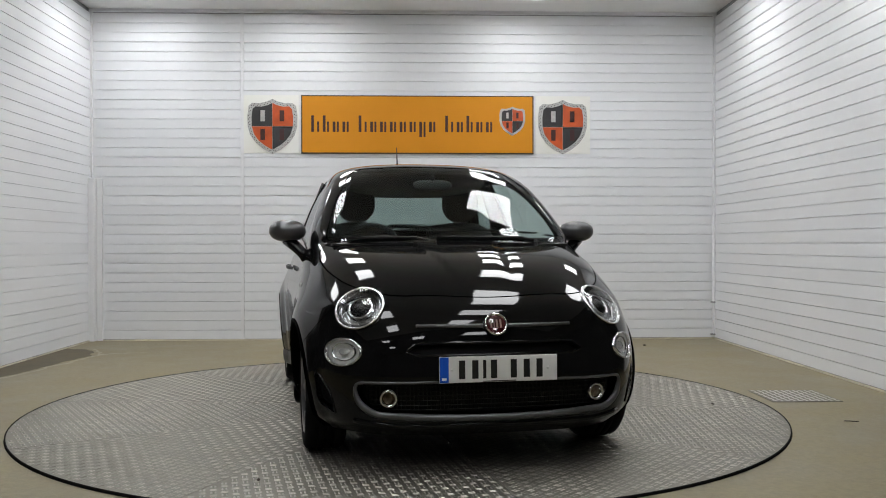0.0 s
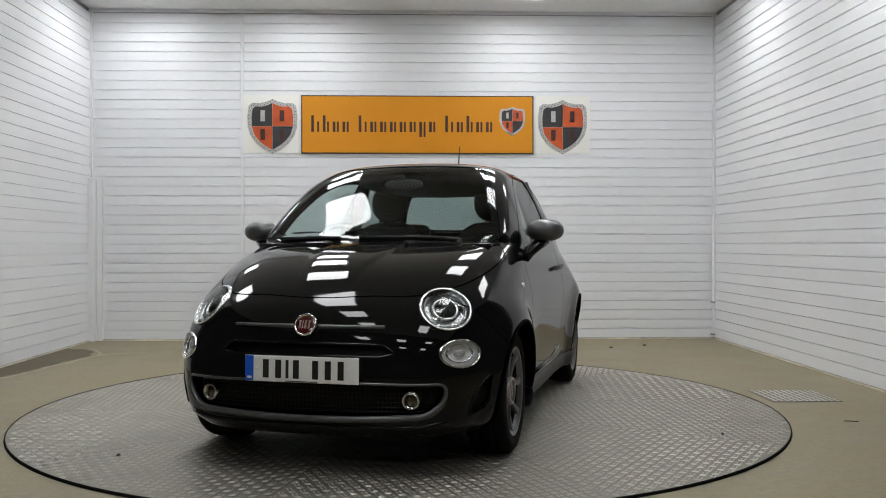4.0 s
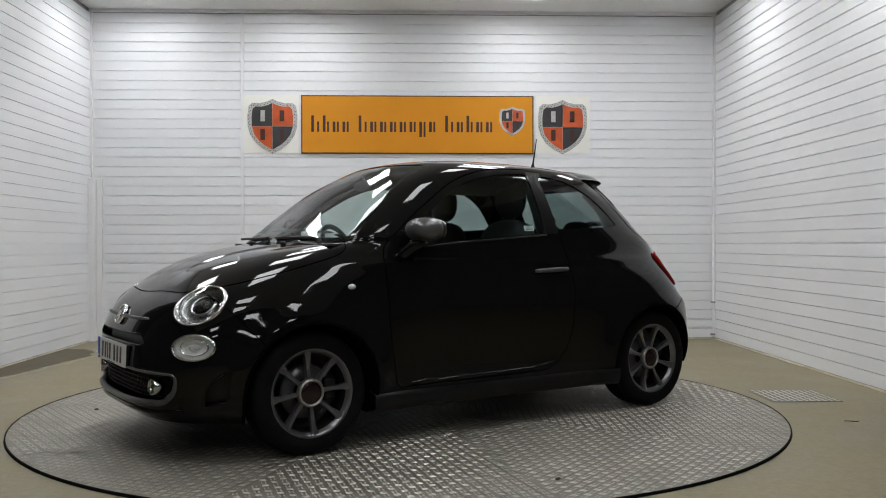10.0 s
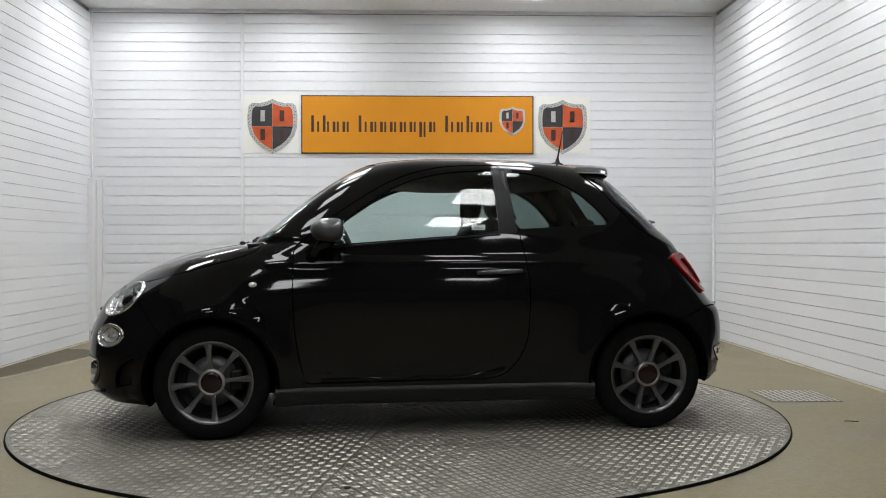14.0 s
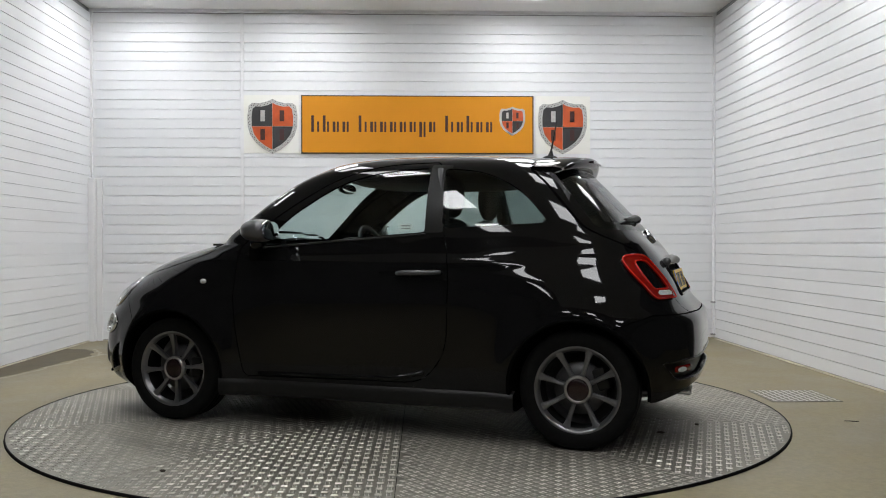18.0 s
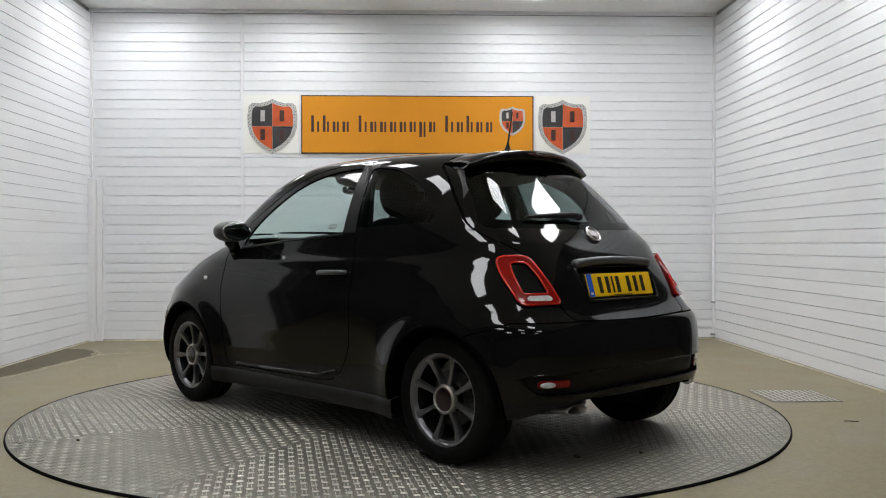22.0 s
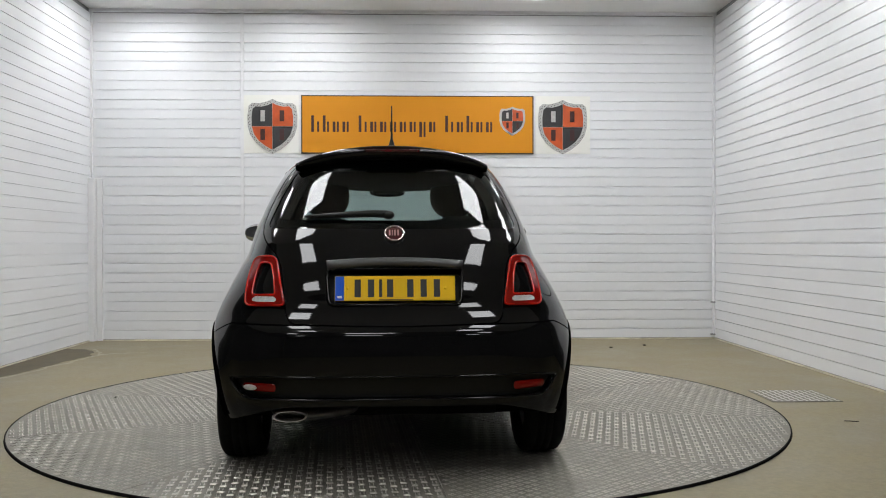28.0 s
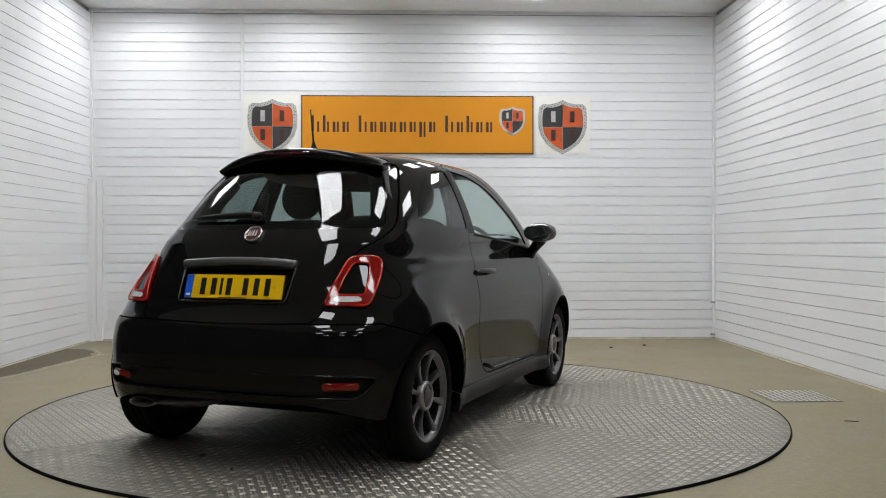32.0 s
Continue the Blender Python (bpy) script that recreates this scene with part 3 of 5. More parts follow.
SIDE_FRAME = rounded_poly([(0.70, 0.958, 0.03), (0.50, 1.145, 0.28), (0.21, 1.338, 0.3), (-0.05, 1.410, 0.2), (-0.39, 1.418, 0.2), (-0.63, 1.395, 0.22), (-0.85, 1.29, 0.25), (-1.03, 1.078, 0.035), (-0.40, 1.035, 0.2)], 0.05)
WINDSCREEN = rounded_poly([(-0.664, 1.003, 0.05), (0.664, 1.003, 0.05), (0.59, 1.22, 0.3), (0.46, 1.435, 0.08), (0.0, 1.452, 0.3), (-0.46, 1.435, 0.08), (-0.59, 1.22, 0.3)], 0.05)
REAR_GLASS = rounded_poly([(-0.590, 1.066, 0.04), (0.0, 1.060, 0.3), (0.590, 1.066, 0.04), (0.52, 1.25, 0.2), (0.440, 1.392, 0.06), (-0.440, 1.392, 0.06), (-0.52, 1.25, 0.2)], 0.05)
DOOR = rounded_poly([(0.685, 0.275, 0.03), (0.745, 0.60, 0.3), (0.742, 0.975, 0.05), (0.52, 1.155, 0.3), (0.21, 1.350, 0.3), (-0.05, 1.422, 0.2), (-0.375, 1.43, 0.03), (-0.455, 1.05, 0.3), (-0.50, 0.80, 0.4), (-0.485, 0.45, 0.2), (-0.36, 0.285, 0.10)], 0.05)
BONNET = rounded_poly([(-0.70, 1.05, 0.2), (-0.675, 1.25, 0.3), (-0.60, 1.48, 0.4), (-0.44, 1.650, 0.2), (0.0, 1.728, 0.5), (0.44, 1.650, 0.2), (0.60, 1.48, 0.4), (0.675, 1.25, 0.3), (0.70, 1.05, 0.2), (0.69, 0.90, 0.1), (-0.69, 0.90, 0.1)], 0.1)
TAILGATE = rounded_poly([(-0.455, 0.655, 0.06), (0.0, 0.642, 0.3), (0.455, 0.655, 0.06), (0.475, 0.74, 0.1), (0.50, 0.93, 0.2), (0.625, 1.04, 0.1), (0.56, 1.25, 0.3), (0.465, 1.43, 0.1), (-0.465, 1.43, 0.1), (-0.56, 1.25, 0.3), (-0.625, 1.04, 0.1), (-0.50, 0.93, 0.2), (-0.475, 0.74, 0.1)], 0.05)
LOWER_GRILLE = rounded_poly([(-0.605, 0.404, 0.05), (0.0, 0.414, 0.3), (0.605, 0.404, 0.05), (0.595, 0.325, 0.06), (0.53, 0.268, 0.06), (0.0, 0.246, 0.4), (-0.53, 0.268, 0.06), (-0.595, 0.325, 0.06)], 0.05)
UPPER_GRILLE = rounded_poly([(-0.345, 0.572, 0.02), (0.345, 0.572, 0.02), (0.40, 0.535, 0.02), (0.345, 0.520, 0.02), (-0.345, 0.520, 0.02), (-0.40, 0.535, 0.02)], 0.02)
TAIL_OUT = rounded_poly([(0.470, 0.726, 0.02), (0.646, 0.722, 0.03), (0.643, 0.84, 0.1), (0.616, 0.933, 0.035), (0.517, 0.935, 0.035), (0.496, 0.84, 0.1)], 0.03)
TAIL_IN = rounded_poly([(0.513, 0.770, 0.012), (0.616, 0.767, 0.015), (0.608, 0.84, 0.08), (0.590, 0.905, 0.018), (0.537, 0.906, 0.018), (0.521, 0.84, 0.08)], 0.02)
TAIL_WHITE = rounded_poly([(0.503, 0.739, 0.006), (0.612, 0.738, 0.006), (0.607, 0.760, 0.006), (0.508, 0.761, 0.006)], 0.006)
SIDE_INTAKE = rounded_poly([(0.672, 0.255, 0.01), (0.742, 0.290, 0.03), (0.762, 0.440, 0.01), (0.728, 0.405, 0.03), (0.690, 0.335, 0.03)], 0.02)
REAR_INSERT = rounded_poly([(-0.65, 0.342, 0.03), (0.65, 0.342, 0.03), (0.715, 0.425, 0.02), (0.60, 0.438, 0.1), (-0.60, 0.438, 0.1), (-0.715, 0.425, 0.02)], 0.03)
PLATE_NICHE = rounded_poly([(-0.285, 0.732, 0.025), (0.285, 0.732, 0.025), (0.296, 0.885, 0.03), (-0.296, 0.885, 0.03)], 0.03)
# lamps: place, half sizes, the way that each faces
HEAD = (0.570, 0.714, 0.119, 0.102, (1.0, 0.42, 0.22))
DRL = (0.650, 0.527, 0.106, 0.060, (1.0, 1.0, 0.03))
FUEL = (-1.385, 0.826, 0.072)


def build_skin(car):
    S = car_surface()

    def xz(S, poly, lo=0.38):
        V = S[0]
        return np.maximum(sd_poly(V[:, 0], V[:, 2], poly), lo - V[:, 1])

    def yz(S, poly, x0, sign):
        V = S[0]
        return np.maximum(sd_poly(V[:, 1], V[:, 2], poly), sign * (x0 - V[:, 0]))

    full = S
    # wheel openings
    for wx in (WX, -WX):
        V = S[0]
        S = cut(S, np.maximum(np.hypot(V[:, 0] - wx, V[:, 2] - WZ) - ARCH, 0.5 - V[:, 1]))[1]
    # the rear bumper ends above the silencer
    V = S[0]
    S = cut(S, np.maximum(V[:, 2] - 0.312 + 0.075 * np.clip((np.abs(V[:, 1]) - 0.42) / 0.28, 0, 1) ** 1.5, V[:, 0] + 1.28))[1]
    # lamps, openings
    for y, z, ra, rb, way in (HEAD, DRL):
        inv = np.array(basis(at_surface("front", y, z)[0], way).inverted())
        q = S[0] @ inv[:3, :3].T + inv[:3, 3]
        v = (np.hypot(q[:, 0] / ra, q[:, 2] / rb) - 1) * rb
        S = cut(S, np.maximum(v, np.abs(q[:, 1]) - 0.12))[1]
    deep = {}
    for nm, poly, x0, sign in (("lower_grille", LOWER_GRILLE, 1.3, 1), ("upper_grille", UPPER_GRILLE, 1.3, 1), ("side_intake", SIDE_INTAKE, 1.3, 1)):
        a, S = cut(S, yz(S, poly, x0, sign))
        deep[nm] = a
    a, S = cut(S, yz(S, REAR_INSERT, -1.2, -1))
    deep["rear_insert"] = a
    a, S = cut(S, yz(S, TAIL_OUT, -1.2, -1))
    lens = a
    # glass
    wind, S = cut(S, yz(S, WINDSCREEN, 0.15, 1))
    rear, S = cut(S, yz(S, REAR_GLASS, -0.9, -1))
    dglass, S = cut(S, xz(S, DOOR_GLASS))
    qglass, S = cut(S, xz(S, QUARTER_GLASS))
    sframe, S = cut(S, xz(S, SIDE_FRAME))

    # panels, each parted by a narrow gap over a sunk dark strip
    def gap(S, fn, name, w=0.0028):
        v = fn(S)
        piece, rest = cut(S, v + w)
        v = fn(rest)
        strip, rest = cut(rest, v - w)
        v = np.abs(fn(full)) - 0.009
        s = cut(full, v)[0]
        for wx in (WX, -WX):
            s = cut(s, np.maximum(np.hypot(s[0][:, 0] - wx, s[0][:, 2] - WZ) - ARCH, 0.5 - s[0][:, 1]))[1]
        strips.append(moved(s, -0.004))
        return piece, rest

    strips = []
    door, S = gap(S, lambda S: xz(S, DOOR), "door")
    bonnet, S = gap(S, lambda S: np.maximum(sd_poly(S[0][:, 1], S[0][:, 0], BONNET), 0.70 - S[0][:, 2]), "bonnet")
    gate, S = gap(S, lambda S: yz(S, TAILGATE, -0.85, -1), "gate")
    fb, S = gap(S, lambda S: np.maximum(S[0][:, 2] - (0.79 - 1.25 * np.maximum(1.60 - S[0][:, 0], 0)), 1.30 - S[0][:, 0]), "bumper")
    rb, S = gap(S, lambda S: np.maximum(S[0][:, 2] - (0.652 - 0.35 * np.maximum(S[0][:, 0] + 1.5, 0)), S[0][:, 0] + 1.32), "bumper")
    plain = S
    fuel, S = gap(S, lambda S: np.maximum(np.hypot(S[0][:, 0] - FUEL[0], (S[0][:, 2] - FUEL[1])) - FUEL[2], 0.5 - S[0][:, 1]), "fuel", 0.002)

    flap_gap = strips.pop()
    V = gate[0]
    niche, gate = cut(gate, np.maximum(sd_poly(V[:, 1], V[:, 2], PLATE_NICHE), V[:, 0] + 1.3))
    skin("plate_recess", both(thick(moved(niche, -0.045), -0.045)), M_PLASTIC, car, "black recess behind the rear plate")
    skin("body_shell", joined(thick(plain, 0.02), flipped(thick(S, 0.02))), M_PAINT, car, "gloss black painted body shell")
    skin("bonnet", both(thick(bonnet, 0.015)), M_PAINT, car, "gloss black bonnet")
    skin("tailgate", both(thick(gate, 0.015)), M_PAINT, car, "gloss black tailgate")
    skin("front_bumper", both(thick(fb, 0.02)), M_PAINT, car, "gloss black front bumper")
    skin("rear_bumper", both(thick(rb, 0.02)), M_PAINT, car, "gloss black rear bumper")
    for s, nm in ((1, "left"), (-1, "right")):
        flip = (lambda T: T) if s == 1 else flipped
        d = skin("door", flip(thick(door, 0.02)), M_PAINT, car, "gloss black door panel")
        skin("window_pane", flip(moved(dglass, -0.004)), M_GLASS, d, "lightly tinted door glass")
        skin("quarter_window", flip(moved(qglass, -0.004)), M_DARKGLASS, car, "dark tinted rear side glass")
        post, rest = cut(sframe, np.maximum(np.abs(sframe[0][:, 0] + 0.388) - 0.056, 1.052 - sframe[0][:, 2]))
        skin("window_surround", flip(thick(rest, 0.012)), M_PAINT, car, "gloss black window surround")
        skin("pillar_cover", flip(thick(post, 0.012)), M_PILLAR, car, "satin black door pillar cover")
        if s == -1:
            skin("fuel_flap", flip(thick(fuel, 0.01)), M_PAINT, car, "round gloss black fuel flap")
            skin("flap_gap", flip(flap_gap), M_SEAM, car, "dark gap round the fuel flap")
        # lamp: red ring, black middle, clear strip
        L = lens
        inner, ring = cut(L, sd_poly(L[0][:, 1], L[0][:, 2], TAIL_IN))
        white, ring = cut(ring, sd_poly(ring[0][:, 1], ring[0][:, 2], TAIL_WHITE))
        t = skin("tail_lamp", flip(thick(moved(ring, 0.014), 0.03)), M_RED, car, "red ring-shaped tail lamp")
        # raised tubes whose brighter red paints the glints along the lens edges
        for nm, line, r in (("lens_rim", TAIL_OUT, 0.0045), ("lens_rim", TAIL_IN, 0.004)):
            P = [at_surface("rear", y, z, 0.013)[0] for y, z in line]
            V, F = tube([(p.x, p.y * s, p.z) for p in P], r, 8, True)
            link(nm, mesh_from(nm, V, F), M_REDGLINT, t, "raised lens edge in brighter red that paints its highlights")
        skin("lamp_centre", flip(moved(inner, 0.004)), M_PAINT, t, "gloss black lamp centre")
        skin("reverse_lens", flip(thick(moved(white, 0.015), 0.01)), M_LENSGREY, t, "clear reversing lens")
        skin("side_intake", flip(thick(moved(deep["side_intake"], -0.03), -0.03)), M_PLASTIC, car, "black side air intake")
    # black ceramic borders inside the glass
    for nm, g, poly, k in (("windscreen", wind, WINDSCREEN, 0.030), ("rear_window", rear, REAR_GLASS, 0.045)):
        edge = cut(g, sd_poly(g[0][:, 1], g[0][:, 2], poly) + k)[1]
        skin("glass_border", both(moved(edge, -0.008)), M_SEAM, car, "black border of the glass")
    skin("windscreen", both(moved(wind, -0.003)), M_GLASS, car, "lightly tinted windscreen")
    skin("rear_window", both(moved(rear, -0.003)), M_DARKGLASS, car, "dark tinted rear window")
    skin("lower_grille", both(thick(moved(deep["lower_grille"], -0.06), -0.06)), M_PLASTIC, car, "black lower grille")
    skin("upper_grille", both(thick(moved(deep["upper_grille"], -0.05), -0.05)), M_PLASTIC, car, "black upper air slot")
    skin("rear_insert", both(thick(moved(deep["rear_insert"], -0.032), -0.032)), M_PLASTIC, car, "black rear bumper insert")
    V, N, F = [], [], []
    k = 0
    for s in strips:
        s = both(s)
        V.append(s[0])
        N.append(s[1])
        F += [tuple(i + k for i in f) for f in s[2]]
        k += len(s[0])
    skin("panel_gap", [np.concatenate(V), np.concatenate(N), F], M_SEAM, car, "dark gaps between the panels")
    # wheel-arch liners
    for wx in (WX, -WX):
        for s in (1, -1):
            V, F = [], []
            n = 40
            for i in range(n + 1):
                a = math.radians(-22) + math.radians(224 if wx > 0 else 210) * i / n
                x, z = wx + ARCH * math.cos(a), WZ + ARCH * math.sin(a)
                yo = float(side_y(x, max(z, 0.17)))
                for r, y in ((0.0, yo + 0.001), (0.004, yo + 0.003), (-0.012, yo + 0.0015), (-0.013, yo - 0.02), (0.0, 0.45)):
                    V.append((wx + (ARCH + r) * math.cos(a), s * y, max(WZ + (ARCH + r) * math.sin(a), 0.165)))
            for i in range(n):
                for j in range(4):
                    q = (i * 5 + j, i * 5 + j + 1, i * 5 + j + 6, i * 5 + j + 5)
                    F.append(q if s == 1 else q[::-1])
            link("wheel_arch", mesh_from("wheel_arch", V, F), M_SEAM, car, "black wheel arch liner")


def build_wheels(car):
    tyre = [(0.203, -0.085), (0.212, -0.092), (0.245, -0.097), (0.270, -0.094), (0.284, -0.083), (0.289, -0.07), (0.2905, -0.04), (0.286, -0.038), (0.286, -0.032), (0.2905, -0.03), (0.291, -0.004), (0.287, -0.002), (0.287, 0.004),
            (0.291, 0.006), (0.2905, 0.03), (0.286, 0.032), (0.286, 0.038), (0.2905, 0.04), (0.289, 0.07), (0.284, 0.083), (0.270, 0.094), (0.245, 0.097), (0.212, 0.092), (0.203, 0.085)]
    rim = [(0.186, 0.066), (0.193, 0.078), (0.201, 0.088), (0.2105, 0.092), (0.2135, 0.089), (0.2135, 0.080)]
    barrel = [(0.203, -0.085), (0.19, -0.08), (0.178, 0.045), (0.187, 0.066)]
    first = None
    for x, s in ((WX, 1), (WX, -1), (-WX, 1), (-WX, -1)):
        if first is None:
            V, F = lathe(rim, 64)
            w = link("wheel", mesh_from("wheel", V, F), M_RIM, car, "dark grey eight-spoke alloy wheel")
            V, F = lathe(tyre, 72)
            link("tyre", mesh_from("tyre", V, F), M_TYRE, w, "low black rubber tyre")
            V, F = lathe(barrel, 64)
            link("rim_barrel", mesh_from("rim_barrel", V, F), M_TYRE, w)
            # spokes: narrow at the hub, wide and forked flat at the rim
            for k in range(8):
                V, F = [], []
                prof = [(0.050, 0.016, 0.070), (0.080, 0.0105, 0.066), (0.12, 0.0110, 0.067), (0.165, 0.0145, 0.074), (0.192, 0.021, 0.081), (0.203, 0.031, 0.084)]
                for r, hw, y in prof:
                    for dx, dy in ((-hw, -0.012), (-hw * 0.86, -0.001), (0, 0.0015), (hw * 0.86, -0.001), (hw, -0.012), (hw * 0.6, -0.035), (-hw * 0.6, -0.035)):
                        V.append((dx, y + dy, r))
                for i in range(len(prof) - 1):
                    for j in range(7):
                        a, b = i * 7 + j, i * 7 + (j + 1) % 7
                        F.append((a, a + 7, b + 7, b))
                me = mesh_from("spoke", V, F, False)
                me.transform(Matrix.Rotation(2 * math.pi * (k + 0.12) / 8, 4, "Y"))
                link("spoke", me, M_RIM, w)
            V, F = lathe([(0.0005, 0.081), (0.035, 0.081), (0.052, 0.078), (0.056, 0.072), (0.057, 0.02), (0.07, 0.0)], 40)
            link("hub_cap", mesh_from("hub_cap", V, F), M_HUB, w, "dark red-black hub cap")
            V, F = lathe([(0.053, 0.074), (0.056, 0.083), (0.062, 0.083), (0.068, 0.073), (0.067, 0.05)], 40)
            link("hub_ring", mesh_from("hub_ring", V, F), M_DISC, w, "satin metal hub ring")
            V, F = lathe([(0.06, 0.012), (0.128, 0.012), (0.129, 0.008), (0.129, -0.01), (0.06, -0.01)], 48)
            link("brake_disc", mesh_from("brake_disc", V, F), M_SATIN, w, "dark steel brake disc")
            link("brake_caliper", box_mesh(-0.15, -0.085, -0.03, 0.04, -0.05, 0.06, 0.012), M_PLASTIC, w)
            V, F = lathe([(0.0005, -0.06), (0.185, -0.06), (0.19, -0.05)], 40)
            link("inner_shield", mesh_from("inner_shield", V, F), M_RIM, w)
            first = w
        else:
            w = copy_thing(first, Matrix())
        w.matrix_basis = pose(x, s * 0.692, WZ, 0, 0, 0 if s == 1 else 180) @ pose(0, 0, 0, 0, 22.5 if x < 0 else 0, 0)


def surface_disc(m, ra, rb, prof, n=48):
    """Rings on the front skin about the pose m: rows (share of the radius, lift from the skin)."""
    o, ex, n_in, ez = (np.array(v) for v in (m.translation, m.col[0].xyz, m.col[1].xyz, m.col[2].xyz))
    a = np.linspace(0, 2 * math.pi, n, endpoint=False)
    P = np.concatenate([o + np.outer(ra * k * np.cos(a), ex) + np.outer(rb * k * np.sin(a), ez) for k, _ in prof])
    lift = np.repeat([h for _, h in prof], n)
    lo, hi = np.full(len(P), -0.16), np.full(len(P), 0.20)
    for _ in range(26):
        w = (lo + hi) / 2
        q = P + w[:, None] * n_in
        inside = (np.abs(q[:, 1]) < f_half(q[:, 2])) & (q[:, 0] < front_x(q[:, 1], q[:, 2]))
        hi, lo = np.where(inside, w, hi), np.where(inside, lo, w)
    V = P + (hi - lift)[:, None] * n_in
    F = []
    for j in range(len(prof) - 1):
        for i in range(n):
            c, d = j * n + i, j * n + (i + 1) % n
            F.append((c, d, d + n, c + n))
    return [tuple(v) for v in V], F


def build_lamps_front(car):
    for nm, (y, z, ra, rb, way), lab in (("headlight", HEAD, "round clear headlamp with chrome bezel"), ("daytime_lamp", DRL, "small oval clear lamp under the headlamp")):
        p, nn = at_surface("front", y, z)
        m = basis(p, way)
        big = nm == "headlight"
        t = 1.0 if big else 0.3
        # the small lamp's reflector is white in place of mirrored light
        rows = [(nm, [(1.02, -0.02), (1.01, 0.004), (0.975, 0.012), (0.915, 0.009), (0.89, -0.008), (0.88, -0.03)], M_CHROME, lab),
                ("reflector", [(0.905, -0.012), (0.86, -0.030 * t), (0.70, -0.046 * t), (0.60, -0.040 * t), (0.56, -0.055 * t), (0.3, -0.075 * t), (0.01, -0.08 * t)], M_REFLECT if big else M_LAMPSHEEN, "bright faceted reflector"),
                ("lamp_cover", [(0.95, 0.009), (0.8, 0.013), (0.5, 0.017), (0.2, 0.019), (0.01, 0.0195)], M_CLEAR, "clear domed lamp cover")]
        if big:
            rows += [("projector", [(0.40, -0.07), (0.385, -0.035), (0.30, -0.020), (0.17, -0.012), (0.01, -0.010)], M_PAINT, "dark projector lens"),
                     ("projector_ring", [(0.54, -0.055), (0.52, -0.024), (0.46, -0.018), (0.40, -0.026), (0.39, -0.05)], M_CHROME, "chrome projector ring"),
                     ("light_guide", [(0.83, -0.026), (0.81, -0.014), (0.77, -0.013), (0.75, -0.03)], M_REFLECT, "clear ring-shaped light guide")]
        else:
            rows += [("bulb", [(0.26, -0.04), (0.25, -0.012), (0.15, -0.010), (0.01, -0.008)], M_LENSGREY, ""),
                     ("inner_rim", [(0.66, -0.03), (0.64, -0.006), (0.60, -0.006), (0.58, -0.03)], M_CHROME, "")]
        for s in (1, -1):
            h = None
            for nm2, prof, material, lb in rows:
                V, F = surface_disc(m, ra, rb, prof)
                V = [(v[0], v[1] * s, v[2]) for v in V]
                if s == -1:
                    F = [tuple(reversed(f)) for f in F]
                ob = link(nm2, mesh_from(nm2, V, F), material, h or car, lb)
                h = h or ob


# ---- the car's fittings ----
def solid(name, VF, material, parent, label="", m=None, smooth=True):
    me = mesh_from(name, VF[0], VF[1], smooth)
    if m is not None:
        me.transform(m)
    return link(name, me, material, parent, label)


def rbox(name, x0, x1, y0, y1, z0, z1, r, material, parent, label="", m=None):
    me = box_mesh(x0, x1, y0, y1, z0, z1, r)
    if m is not None:
        me.transform(m)
    return link(name, me, material, parent, label)


def ball(cx, cy, cz, rx, ry, rz, n=24, k=14, power=1.0):
    V, F = [], []
    for i in range(k + 1):
        a = math.pi * i / k
        for j in range(n):
            b = 2 * math.pi * j / n
            sx, sy, sz = math.sin(a) * math.cos(b), math.sin(a) * math.sin(b), math.cos(a)
            f = lambda t: math.copysign(abs(t) ** power, t)
            V.append((cx + rx * f(sx), cy + ry * f(sy), cz + rz * f(sz)))
    for i in range(k):
        for j in range(n):
            a, b = i * n + j, i * n + (j + 1) % n
            F.append((a, a + n, b + n, b))
    return V, F


def number_plate(car, m, face, label):
    w, h = 0.26, 0.0555
    p = rbox("number_plate", -w, w, 0.0, 0.006, -h, h, 0.003, face, car, label, m)
    rbox("blue_band", -w + 0.002, -w + 0.04, -0.001, 0.0, -h + 0.002, h - 0.002, 0.0, M_BLUE, p, m=m)
    rbox("band_bar", -w + 0.011, -w + 0.031, -0.0018, -0.001, -h + 0.012, -h + 0.022, 0.0, M_WHITE, p, m=m)
    # seven characters, each a plain bar
    x = -w + 0.075
    for i in range(7):
        cw = 0.013 if i == 2 else 0.046
        bw = 0.013 if i == 2 else 0.027
        rbox("character_bar", x + (cw - bw) / 2, x + (cw + bw) / 2, -0.0016, 0.0, -0.039, 0.039, 0.0, M_BLACKINK, p, m=m)
        x += cw + 0.0115 + (0.03 if i == 3 else 0)
    rbox("maker_bar", -0.07, 0.075, -0.0015, 0.0, -h + 0.003, -h + 0.0065, 0.0, M_BLACKINK, p, m=m)
    for sx in (-0.205, 0.218):
        solid("screw_cap", lathe([(0.0005, -0.004), (0.006, -0.003), (0.0065, 0.0)], 12), face, p, m=m @ pose(sx, 0, 0))
    return p


def badge(car, m, r, label):
    b = solid("badge", lathe([(r * 0.80, -0.004), (r * 0.86, -0.009), (r * 0.95, -0.009), (r, -0.004), (r, 0.006)], 40), M_CHROME, car, label, m)
    solid("enamel_disc", lathe([(0.0005, -0.006), (r * 0.6, -0.0055), (r * 0.82, -0.003)], 36), M_REDDARK, b, "dark red enamel", m)
    for i, (x, w) in enumerate(((-0.45, 0.16), (-0.2, 0.08), (0.05, 0.16), (0.36, 0.16))):
        rbox("raised_bar", (x - w / 2) * r, (x + w / 2) * r, -0.0085, -0.0055, -0.36 * r, 0.36 * r, 0.0, M_CHROME, b, m=m)
    return b


